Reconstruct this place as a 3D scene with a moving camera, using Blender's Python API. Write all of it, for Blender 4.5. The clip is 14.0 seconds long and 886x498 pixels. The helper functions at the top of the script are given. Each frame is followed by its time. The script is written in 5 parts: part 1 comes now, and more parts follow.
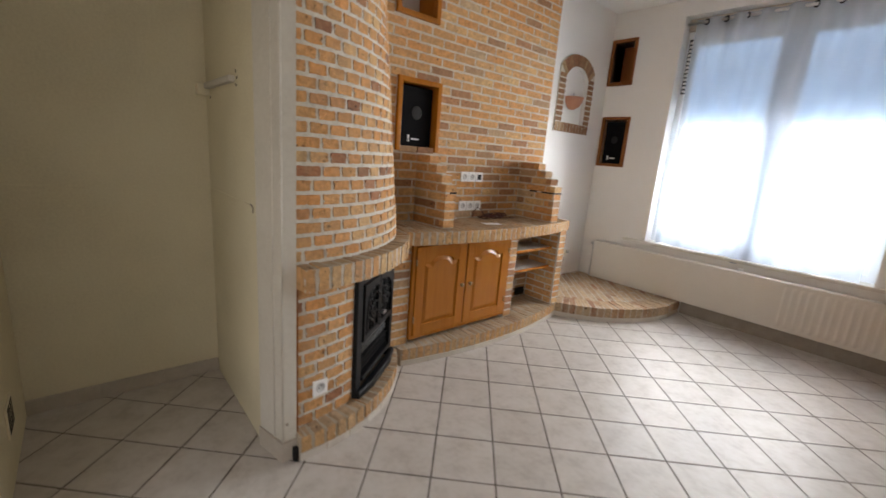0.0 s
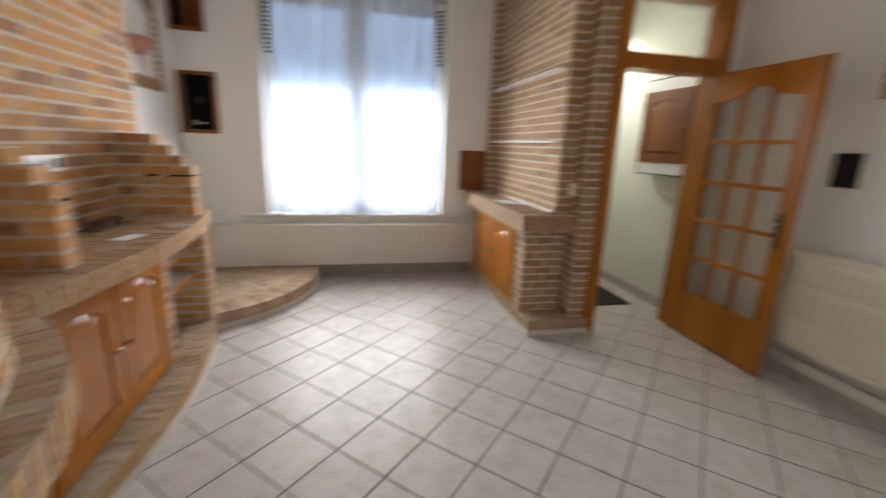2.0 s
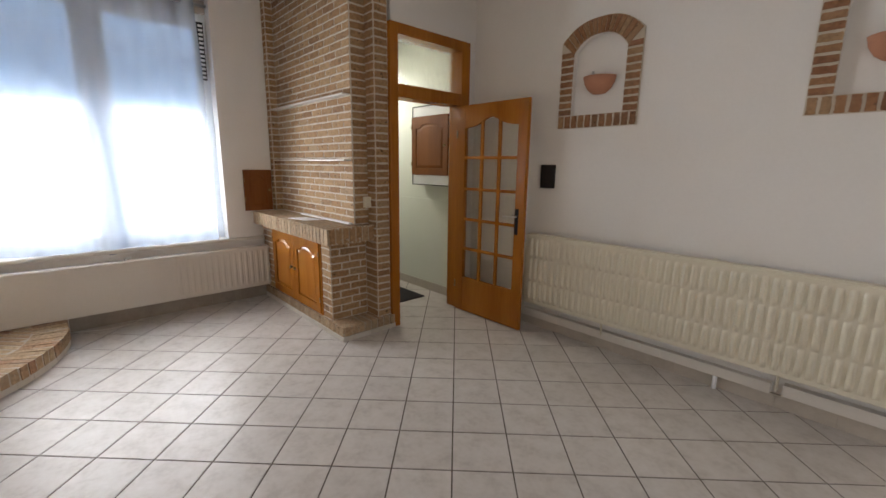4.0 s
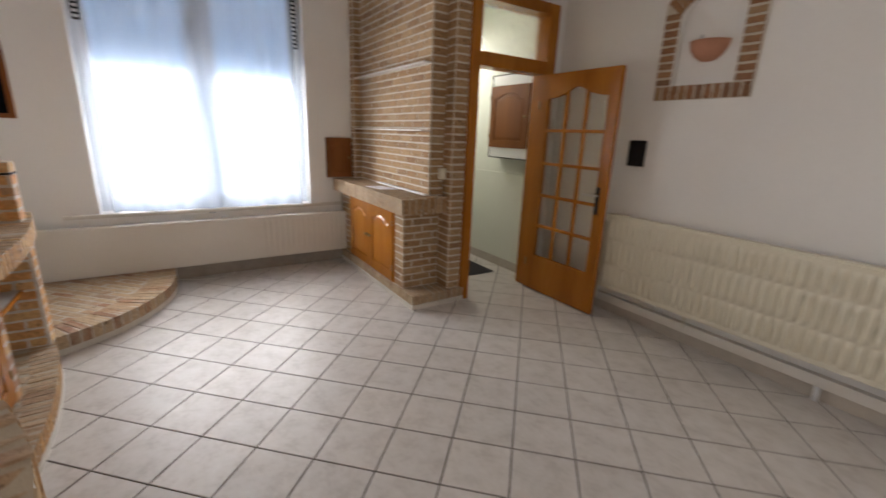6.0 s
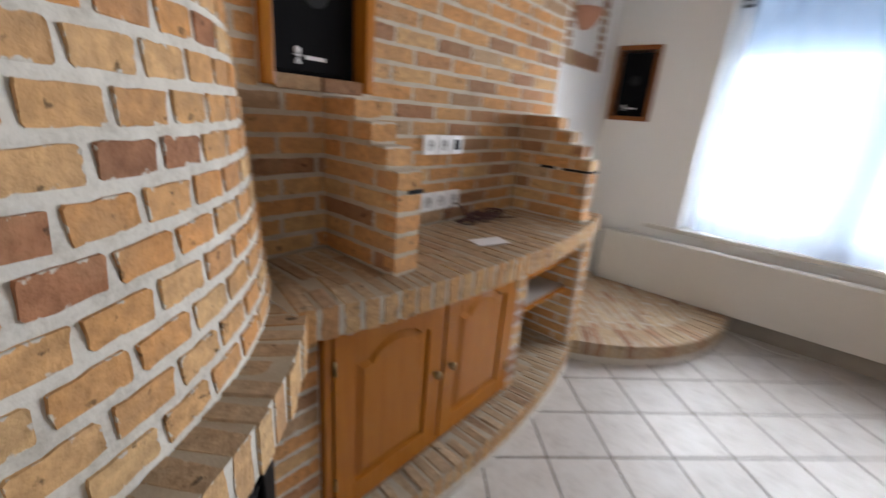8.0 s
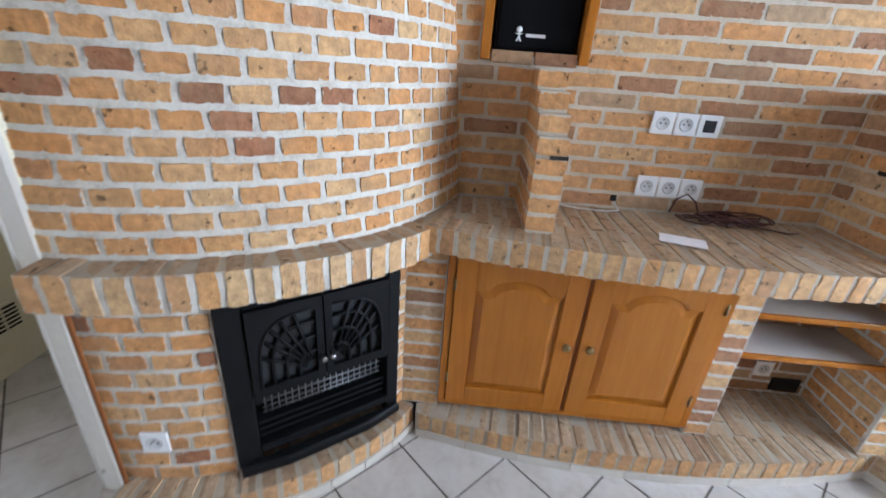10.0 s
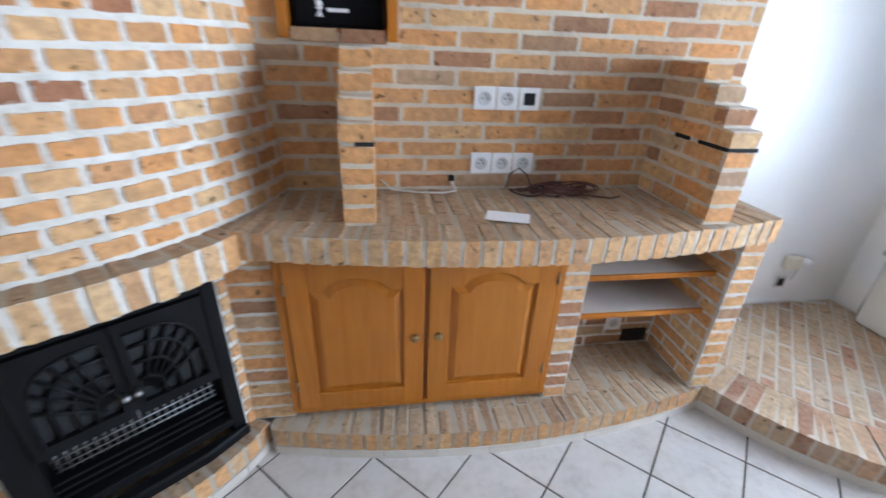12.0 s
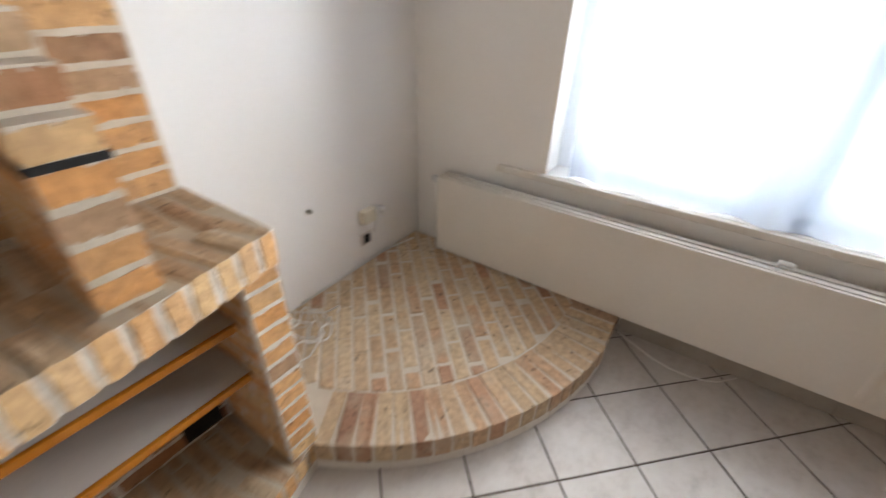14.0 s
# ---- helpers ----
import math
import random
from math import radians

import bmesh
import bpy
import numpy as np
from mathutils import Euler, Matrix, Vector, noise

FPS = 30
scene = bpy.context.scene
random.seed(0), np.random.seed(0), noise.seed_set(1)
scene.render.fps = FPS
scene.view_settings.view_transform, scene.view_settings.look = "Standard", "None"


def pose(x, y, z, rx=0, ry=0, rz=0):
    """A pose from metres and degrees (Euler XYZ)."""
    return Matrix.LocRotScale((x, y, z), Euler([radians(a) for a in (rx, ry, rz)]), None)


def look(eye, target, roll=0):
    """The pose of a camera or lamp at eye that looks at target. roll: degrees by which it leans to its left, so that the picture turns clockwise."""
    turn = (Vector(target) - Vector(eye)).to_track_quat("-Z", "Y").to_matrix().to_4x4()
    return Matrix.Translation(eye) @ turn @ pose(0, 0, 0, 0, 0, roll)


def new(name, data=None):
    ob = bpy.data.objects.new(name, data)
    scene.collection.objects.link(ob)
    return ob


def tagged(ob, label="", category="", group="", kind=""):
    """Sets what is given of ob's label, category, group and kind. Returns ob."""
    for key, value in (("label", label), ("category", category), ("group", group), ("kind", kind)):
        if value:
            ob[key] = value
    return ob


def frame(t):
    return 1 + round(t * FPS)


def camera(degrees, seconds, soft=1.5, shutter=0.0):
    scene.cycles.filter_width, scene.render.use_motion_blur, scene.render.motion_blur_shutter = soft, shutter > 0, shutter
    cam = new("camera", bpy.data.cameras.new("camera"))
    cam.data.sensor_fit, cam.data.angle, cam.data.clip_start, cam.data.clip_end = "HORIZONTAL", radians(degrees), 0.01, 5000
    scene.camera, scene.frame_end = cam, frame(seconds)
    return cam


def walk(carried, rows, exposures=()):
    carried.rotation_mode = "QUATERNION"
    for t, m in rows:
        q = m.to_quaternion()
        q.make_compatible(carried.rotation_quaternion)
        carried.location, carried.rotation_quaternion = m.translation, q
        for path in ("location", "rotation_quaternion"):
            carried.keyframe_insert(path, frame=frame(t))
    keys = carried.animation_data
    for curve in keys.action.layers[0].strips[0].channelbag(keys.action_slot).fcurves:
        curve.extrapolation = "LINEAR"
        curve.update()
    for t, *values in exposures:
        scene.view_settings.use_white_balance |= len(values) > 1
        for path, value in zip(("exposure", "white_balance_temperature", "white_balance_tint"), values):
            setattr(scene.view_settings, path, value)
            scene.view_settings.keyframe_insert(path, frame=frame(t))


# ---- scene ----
cam = camera(93.7, 14.0, shutter=0.6)
PATH = [
    (0, (-0.908, -0.583, 1.469), (0.382, 0.881, 1.029), 4.5),
    (0.5, (-0.927, -0.223, 1.463), (0.377, 1.233, 1.043), 4.2),
    (1, (-0.862, 0.133, 1.457), (0.724, 1.295, 1.087), 4.2),
    (1.5, (-0.791, 0.412, 1.455), (1.083, 0.960, 1.022), 1.7),
    (2, (-0.723, 0.560, 1.459), (1.172, 0.138, 0.976), 2.2),
    (2.5, (-0.693, 0.661, 1.483), (1.000, -0.343, 1.131), 2.1),
    (5, (-0.946, 0.879, 1.488), (0.473, -0.472, 1.086), 0.6),
    (5.5, (-0.931, 0.873, 1.516), (0.531, -0.414, 1.060), 1.3),
    (6, (-0.809, 0.843, 1.490), (0.805, -0.212, 0.960), 2.2),
    (6.5, (-0.540, 0.857, 1.471), (1.256, 0.088, 1.039), 2.4),
    (7, (-0.298, 0.818, 1.439), (1.597, 0.794, 0.803), 3.4),
    (7.5, (-0.045, 0.757, 1.457), (1.750, 1.386, 0.839), 5.4),
    (8, (0.206, 0.747, 1.440), (1.659, 1.972, 0.817), 4.5),
    (8.5, (0.384, 0.729, 1.460), (1.202, 2.467, 0.901), 2.0),
    (11, (0.975, 0.081, 1.466), (0.843, 1.856, 0.555), 4.3),
    (11.5, (1.039, 0.216, 1.475), (1.109, 2.042, 0.662), 4.3),
    (12, (1.114, 0.372, 1.483), (1.406, 2.141, 0.597), 2.5),
    (12.5, (1.296, 0.511, 1.471), (1.807, 2.175, 0.487), 2.1),
    (13, (1.538, 0.617, 1.458), (2.312, 2.101, 0.363), 1.5),
    (13.5, (1.819, 0.714, 1.431), (2.959, 1.939, 0.336), 1.6),
    (14, (2.097, 0.800, 1.438), (3.509, 1.730, 0.368), 1.6),
]
walk(cam, [(t, look(eye, target, roll)) for t, eye, target, roll in PATH],
     [(0.0, 0.2, 7000, 16), (1.0, 0.16, 6950, 16.5), (2.2, 0.12, 6950, 17), (2.7, 0.06, 6900, 16.5), (5.0, -0.03, 6950, 18), (6.5, 0.02, 7000, 18.5), (7.0, 0.12, 7000, 18), (7.5, 0.09, 6450, 15.5), (8.0, 0.1, 6450, 15.5), (8.5, 0.28, 6050, 13), (11.0, 0.73, 5500, 12), (12.5, 0.65, 5400, 12), (13.0, 0.48, 5350, 11), (13.5, 0.38, 6000, 13), (14.0, 0.16, 6850, 16)])

# ---- world and light ----
world = bpy.data.worlds.new("sky")
scene.world = world
world.use_nodes = True
wn = world.node_tree.nodes
sky = wn.new("ShaderNodeTexSky")
sky.sky_type, sky.sun_disc = "NISHITA", False
sky.sun_elevation, sky.sun_rotation = radians(40), radians(200)
world.node_tree.links.new(sky.outputs[0], wn["Background"].inputs[0])
wn["Background"].inputs[1].default_value = 0.12


def area(name, m, sx, sy, watts, colour):
    data = bpy.data.lights.new(name, "AREA")
    data.shape, data.size, data.size_y, data.energy, data.color = "RECTANGLE", sx, sy, watts, colour
    ob = new(name, data)
    ob.matrix_world = m
    return ob


# daylight in the front window's opening, under the half lowered shutter
area("window_daylight", look((4.3, 0.495, 1.33), (0.0, 0.42, 1.0)), 1.85, 1.27, 142, (0.88, 0.955, 1.0)).data.spread = radians(124)
# hall lamp for an unseen front door light, assumed from the bright transom
area("hall_daylight", look((3.86, -1.86, 2.3), (2.3, -1.86, 1.2)), 0.8, 0.5, 21, (0.97, 1.0, 0.94))
# fill lamp added behind the walker, in an unseen opening of the west wall
area("rear_fill", look((-2.42, -0.3, 1.05), (0.0, -0.1, 1.05)), 1.8, 2.05, 11.5, (1.0, 0.93, 0.85))
sun_data = bpy.data.lights.new("sun", "SUN")
sun_data.energy, sun_data.angle, sun_data.color = 1.0, radians(12), (1.0, 0.95, 0.88)
new("sun", sun_data).matrix_world = look((-5, 5, 8), (0, 0, 0))


# ---- materials ----
def links(m):
    return m.node_tree.nodes, m.node_tree.links


def mat(name, cols, rough=0.6, scale=6.0, fine=60.0, bump=0.15, metal=0.0, spread=0.0, spec=0.5, depth=0.004, grain=None):
    """Noise at two scales between the colours; spread: brightness change from piece to piece."""
    m = bpy.data.materials.new(name)
    m.use_nodes = True
    n, l = links(m)
    b = n["Principled BSDF"]
    geo = n.new("ShaderNodeNewGeometry")
    big, small = n.new("ShaderNodeTexNoise"), n.new("ShaderNodeTexNoise")
    big.inputs["Scale"].default_value, small.inputs["Scale"].default_value = scale, fine
    big.inputs["Detail"].default_value, small.inputs["Detail"].default_value = 4, 6
    place = geo.outputs["Position"]
    if grain:
        mp = n.new("ShaderNodeMapping")
        mp.inputs["Scale"].default_value = grain
        l.new(place, mp.inputs["Vector"])
        place = mp.outputs[0]
    l.new(place, big.inputs["Vector"])
    l.new(place, small.inputs["Vector"])
    mix = n.new("ShaderNodeMath")
    mix.operation = "MULTIPLY_ADD"
    mix.inputs[1].default_value = 0.35
    l.new(small.outputs[0], mix.inputs[0])
    half = n.new("ShaderNodeMath")
    half.operation = "MULTIPLY"
    half.inputs[1].default_value = 0.65
    l.new(big.outputs[0], half.inputs[0])
    l.new(half.outputs[0], mix.inputs[2])
    ramp = n.new("ShaderNodeValToRGB")
    els = ramp.color_ramp.elements
    while len(els) < len(cols):
        els.new(0.5)
    for i, c in enumerate(cols):
        els[i].position = 0.3 + 0.4 * i / max(1, len(cols) - 1)
        els[i].color = (*c, 1)
    l.new(mix.outputs[0], ramp.inputs[0])
    out = ramp.outputs[0]
    if spread:
        info = n.new("ShaderNodeObjectInfo")
        hsv = n.new("ShaderNodeHueSaturation")
        mr = n.new("ShaderNodeMapRange")
        mr.inputs[3].default_value, mr.inputs[4].default_value = 1 - spread, 1 + spread
        l.new(info.outputs["Random"], mr.inputs[0])
        l.new(mr.outputs[0], hsv.inputs["Value"])
        l.new(out, hsv.inputs["Color"])
        out = hsv.outputs[0]
    l.new(out, b.inputs["Base Color"])
    b.inputs["Roughness"].default_value, b.inputs["Metallic"].default_value = rough, metal
    b.inputs["Specular IOR Level"].default_value = spec
    if bump:
        bm_ = n.new("ShaderNodeBump")
        bm_.inputs["Strength"].default_value, bm_.inputs["Distance"].default_value = bump, depth
        l.new(mix.outputs[0], bm_.inputs["Height"])
        l.new(bm_.outputs[0], b.inputs["Normal"])
    return m


def brick_mat(name, stops, dirt=(0.37, 0.24, 0.135), dirty=0.25, rough=0.85, smear=None, ends=0.2, rise=0.05):
    """Each brick takes its colour by chance from the stops; blotches, pits and dirt over it.
    smear: the colour of the mortar that laps ragged over the edges of its face (ends: usual length; rise: usual height or None)."""
    m = bpy.data.materials.new(name)
    m.use_nodes = True
    n, l = links(m)
    b = n["Principled BSDF"]
    info, geo = n.new("ShaderNodeObjectInfo"), n.new("ShaderNodeNewGeometry")
    ramp = n.new("ShaderNodeValToRGB")
    els = ramp.color_ramp.elements
    while len(els) < len(stops):
        els.new(0.5)
    for e, (p, c) in zip(els, sorted(stops)):
        e.position, e.color = p, (*c, 1)
    rnd = n.new("ShaderNodeMath")
    rnd.operation = "ADD"
    l.new(info.outputs["Random"], rnd.inputs[0])
    l.new(geo.outputs["Random Per Island"], rnd.inputs[1])
    frac = n.new("ShaderNodeMath")
    frac.operation = "FRACT"
    l.new(rnd.outputs[0], frac.inputs[0])
    l.new(frac.outputs[0], ramp.inputs[0])
    noises = []
    for s, d in ((9.0, 5), (90.0, 6), (42.0, 4), (38.0, 8), (60.0, 4)):
        t = n.new("ShaderNodeTexNoise")
        t.inputs["Scale"].default_value, t.inputs["Detail"].default_value = s, d
        l.new(geo.outputs["Position"], t.inputs["Vector"])
        noises.append(t)
    mr = n.new("ShaderNodeMapRange")
    mr.inputs[1].default_value, mr.inputs[2].default_value = 0.3, 0.7
    mr.inputs[3].default_value, mr.inputs[4].default_value = 0.78, 1.22
    l.new(noises[2].outputs[0], mr.inputs[0])
    hsv = n.new("ShaderNodeHueSaturation")
    l.new(ramp.outputs[0], hsv.inputs["Color"])
    l.new(mr.outputs[0], hsv.inputs["Value"])
    md = n.new("ShaderNodeMapRange")
    md.inputs[1].default_value, md.inputs[2].default_value = 0.5, 0.72
    md.inputs[3].default_value, md.inputs[4].default_value = 0.0, dirty * 2
    l.new(noises[0].outputs[0], md.inputs[0])
    pit = n.new("ShaderNodeMapRange")
    pit.inputs[1].default_value, pit.inputs[2].default_value = 0.305, 0.36
    pit.inputs[3].default_value, pit.inputs[4].default_value = 0.3, 1.0
    l.new(noises[3].outputs[0], pit.inputs[0])
    pitted = n.new("ShaderNodeHueSaturation")
    l.new(hsv.outputs[0], pitted.inputs["Color"])
    l.new(pit.outputs[0], pitted.inputs["Value"])
    mx = n.new("ShaderNodeMix")
    mx.data_type = "RGBA"
    l.new(md.outputs[0], mx.inputs[0])
    l.new(pitted.outputs[0], mx.inputs[6])
    mx.inputs[7].default_value = (*dirt, 1)
    colour = mx.outputs[2]
    if smear:
        def maths(op, x, y):
            q = n.new("ShaderNodeMath")
            q.operation = op
            for k, v in enumerate((x, y)):
                if isinstance(v, (int, float)):
                    q.inputs[k].default_value = v
                else:
                    l.new(v, q.inputs[k])
            return q.outputs[0]
        tc, sep = n.new("ShaderNodeTexCoord"), n.new("ShaderNodeSeparateXYZ")
        l.new(tc.outputs["Generated"], sep.inputs[0])
        gx, gy, gz = sep.outputs
        edge = maths("MULTIPLY", maths("MINIMUM", gx, maths("SUBTRACT", 1.0, gx)), ends)
        if rise:
            edge = maths("MINIMUM", edge, maths("MULTIPLY", maths("MINIMUM", gz, maths("SUBTRACT", 1.0, gz)), rise))
        reach = maths("MULTIPLY", maths("SUBTRACT", noises[4].outputs[0], 0.45), 0.036)
        lap = n.new("ShaderNodeMapRange")
        lap.inputs[1].default_value, lap.inputs[2].default_value = 0.0, 0.0022
        l.new(maths("SUBTRACT", reach, edge), lap.inputs[0])
        mask = lap.outputs[0]
        if rise:
            mask = maths("MULTIPLY", mask, maths("LESS_THAN", gy, 0.07))
        sm = n.new("ShaderNodeMix")
        sm.data_type = "RGBA"
        l.new(mask, sm.inputs[0])
        l.new(colour, sm.inputs[6])
        sm.inputs[7].default_value = (*smear, 1)
        colour = sm.outputs[2]
    l.new(colour, b.inputs["Base Color"])
    b.inputs["Roughness"].default_value = rough
    b.inputs["Specular IOR Level"].default_value = 0.25
    bp = n.new("ShaderNodeBump")
    bp.inputs["Strength"].default_value, bp.inputs["Distance"].default_value = 0.55, 0.006
    add = n.new("ShaderNodeMath")
    add.operation = "ADD"
    l.new(noises[1].outputs[0], add.inputs[0])
    l.new(noises[2].outputs[0], add.inputs[1])
    l.new(add.outputs[0], bp.inputs["Height"])
    l.new(bp.outputs[0], b.inputs["Normal"])
    return m


TAN, ORANGE, PALE = (0.522, 0.294, 0.127), (0.552, 0.262, 0.094), (0.57, 0.374, 0.187)
LIME, DUST = (0.55, 0.515, 0.45), (0.43, 0.365, 0.28)
RED, BUFF = (0.34, 0.17, 0.09), (0.5, 0.36, 0.22)
M_BRICK = brick_mat("brick_orange", [(0.0, TAN), (0.2, ORANGE), (0.42, PALE), (0.62, ORANGE), (0.76, TAN), (0.82, (0.42, 0.21, 0.1)), (0.88, RED), (0.95, (0.29, 0.155, 0.085)), (1.0, BUFF)], smear=LIME)
M_BRICK_HOOD = brick_mat("brick_orange_light", [(0.0, TAN), (0.2, ORANGE), (0.42, PALE), (0.62, ORANGE), (0.8, TAN), (0.93, (0.45, 0.225, 0.1)), (1.0, TAN)], smear=LIME, ends=0.105)
M_BRICK_DARK = brick_mat("brick_dark_red", [(0.0, (0.3, 0.13, 0.065)), (0.5, (0.36, 0.165, 0.085)), (1.0, (0.26, 0.125, 0.07))], smear=LIME, ends=0.105)
M_BRICK_SHELF = brick_mat("brick_grey_tan", [(0.0, (0.36, 0.225, 0.12)), (0.25, (0.29, 0.165, 0.08)), (0.5, (0.4, 0.26, 0.14)), (0.72, (0.33, 0.19, 0.095)), (0.88, (0.25, 0.14, 0.075)), (1.0, (0.37, 0.26, 0.155))], smear=(0.56, 0.5, 0.41))
M_BRICK_RED = brick_mat("brick_brown_red", [(0.0, (0.32, 0.17, 0.085)), (0.3, (0.27, 0.13, 0.07)), (0.55, (0.38, 0.25, 0.14)), (0.8, (0.25, 0.115, 0.06)), (1.0, (0.22, 0.12, 0.07))])
M_BRICK_EDGE = brick_mat("brick_tan_edge", [(0.0, TAN), (0.25, (0.5, 0.33, 0.18)), (0.5, (0.54, 0.36, 0.185)), (0.75, (0.53, 0.29, 0.12)), (0.92, (0.44, 0.26, 0.135)), (1.0, TAN)], dirty=0.2, smear=LIME, ends=0.055, rise=0.1)
M_PAVE = brick_mat("brick_worn_paving", [(0.0, (0.38, 0.268, 0.165)), (0.25, (0.42, 0.305, 0.195)), (0.5, (0.355, 0.245, 0.15)), (0.7, (0.39, 0.27, 0.165)), (0.88, (0.32, 0.205, 0.125)), (1.0, (0.43, 0.325, 0.215))], dirt=(0.37, 0.29, 0.2), dirty=0.3, smear=DUST, ends=0.05, rise=None)
M_PAVE_FLAT = brick_mat("brick_platform_paving", [(0.0, (0.42, 0.3, 0.185)), (0.22, (0.5, 0.375, 0.245)), (0.45, (0.4, 0.27, 0.165)), (0.62, (0.47, 0.33, 0.2)), (0.8, (0.38, 0.215, 0.13)), (0.88, (0.27, 0.145, 0.09)), (1.0, (0.5, 0.39, 0.27))], dirt=(0.46, 0.38, 0.28), dirty=0.3)
M_MORTAR = mat("mortar_pale_grey", [(0.42, 0.39, 0.335), (0.6, 0.57, 0.51), (0.69, 0.66, 0.595)], 0.95, 16, 110, 0.9, spec=0.1)
M_MORTAR_WARM = mat("mortar_beige", [(0.52, 0.46, 0.37), (0.64, 0.58, 0.49)], 0.95, 14, 160, 0.5, spec=0.1)
M_MORTAR_CREAM = mat("mortar_cream", [(0.4, 0.34, 0.26), (0.55, 0.49, 0.4), (0.62, 0.56, 0.47)], 0.95, 10, 110, 0.9, spec=0.1)
M_MORTAR_SAND = mat("mortar_sandy", [(0.45, 0.385, 0.305), (0.57, 0.5, 0.41)], 0.95, 14, 160, 0.5, spec=0.1)
M_MORTAR_PAVE = mat("mortar_brown_grey", [(0.36, 0.3, 0.225), (0.46, 0.395, 0.305)], 0.95, 14, 160, 0.5, spec=0.1)
M_WALL = mat("white_wall_paint", [(0.755, 0.735, 0.705), (0.805, 0.785, 0.755)], 0.34, 1.3, 60, 0.1, spec=0.45, depth=0.002)
M_WALL_HALL = mat("hall_wall_pale_green", [(0.66, 0.68, 0.6), (0.72, 0.74, 0.66)], 0.7, 1.5, 90, 0.05, depth=0.002)
M_ALCOVE = mat("alcove_cream_paint", [(0.6, 0.54, 0.39), (0.69, 0.63, 0.465), (0.75, 0.69, 0.52)], 0.7, 1.6, 80, 0.06, depth=0.002)
M_CEIL = mat("ceiling_white", [(0.82, 0.82, 0.81), (0.86, 0.86, 0.85)], 0.9, 2, 60, 0.05)
M_TILE = mat("floor_tile_marbled", [(0.42, 0.38, 0.34), (0.525, 0.485, 0.445), (0.575, 0.54, 0.505)], 0.42, 9, 34, 0.03, spread=0.04, spec=0.34, depth=0.002)
M_GROUT = mat("grout_dark", [(0.06, 0.042, 0.03), (0.1, 0.075, 0.055)], 0.75, 8, 80, 0.15)
M_SKIRT = mat("skirting_tile_beige", [(0.42, 0.37, 0.31), (0.52, 0.465, 0.4)], 0.4, 8, 40, 0.05, spread=0.05)
M_SKIRT_DARK = mat("skirting_tile_brown", [(0.28, 0.24, 0.2), (0.36, 0.32, 0.27)], 0.5, 8, 40, 0.05, spread=0.06)
M_STRIP = mat("white_plinth_tile", [(0.52, 0.47, 0.41), (0.6, 0.56, 0.5)], 0.4, 8, 40, 0.05, spread=0.05)
M_OAK = mat("honey_oak", [(0.27, 0.084, 0.007), (0.37, 0.128, 0.013), (0.43, 0.165, 0.02)], 0.25, 5, 60, 0.06, spread=0.07, spec=0.35, grain=(1, 1, 0.07))
M_OAK_DARK = mat("brown_oak", [(0.18, 0.055, 0.012), (0.26, 0.09, 0.02)], 0.55, 5, 60, 0.06, spread=0.07, spec=0.25, grain=(1, 1, 0.07))
M_RAD = mat("cream_radiator_enamel", [(0.68, 0.63, 0.5), (0.72, 0.67, 0.54)], 0.35, 2, 60, 0.0)
M_RAD_W = mat("white_radiator_enamel", [(0.62, 0.58, 0.52), (0.67, 0.63, 0.57)], 0.4, 2, 60, 0.0)
M_WHITE = mat("white_plastic", [(0.76, 0.76, 0.76), (0.8, 0.8, 0.8)], 0.35, 5, 60, 0.0)
# greyer than the plate: ring shading of the socket recess put into colour
M_WELL_SHADE = mat("socket_well_shade_grey", [(0.5, 0.5, 0.5), (0.56, 0.56, 0.56)], 0.4, 5, 60, 0.0)
M_FRAME = mat("window_frame_white", [(0.76, 0.79, 0.82), (0.8, 0.83, 0.86)], 0.4, 5, 60, 0.0)
M_JAMB = mat("grubby_white_casing_paint", [(0.5, 0.47, 0.41), (0.57, 0.54, 0.475), (0.62, 0.59, 0.53)], 0.6, 2.2, 50, 0.06, depth=0.002)
M_BLACK = mat("black_plastic", [(0.008, 0.008, 0.009), (0.014, 0.014, 0.016)], 0.4, 5, 120, 0.1, spec=0.25)
M_IRON = mat("black_cast_iron", [(0.003, 0.0032, 0.0038), (0.006, 0.0065, 0.0075)], 0.5, 9, 140, 0.3, spec=0.18)
M_STOVE_GLASS = mat("smoked_stove_glass", [(0.016, 0.018, 0.02), (0.024, 0.026, 0.028)], 0.3, 6, 50, 0.0, spec=0.35)
M_GRATE = mat("dull_steel_grate", [(0.25, 0.25, 0.25), (0.33, 0.33, 0.33)], 0.4, 6, 50, 0.0, metal=0.8)
M_CHROME = mat("brushed_chrome", [(0.5, 0.5, 0.5), (0.6, 0.6, 0.6)], 0.3, 5, 60, 0.0, metal=1.0)
M_BRASS = mat("aged_brass", [(0.26, 0.18, 0.08), (0.36, 0.26, 0.12)], 0.35, 20, 90, 0.0, metal=1.0)
M_TERRA = mat("terracotta", [(0.45, 0.2, 0.12), (0.52, 0.25, 0.15)], 0.8, 9, 80, 0.2)
M_MAT = mat("dark_doormat", [(0.015, 0.012, 0.012), (0.03, 0.025, 0.025)], 1.0, 40, 200, 0.8)
M_GREYBOARD = mat("grey_melamine", [(0.48, 0.43, 0.39), (0.55, 0.5, 0.45)], 0.6, 6, 60, 0.0)
M_CLOTH_BLACK = mat("black_grille_cloth", [(0.003, 0.003, 0.004), (0.006, 0.006, 0.007)], 0.8, 5, 300, 0.3, spec=0.1)
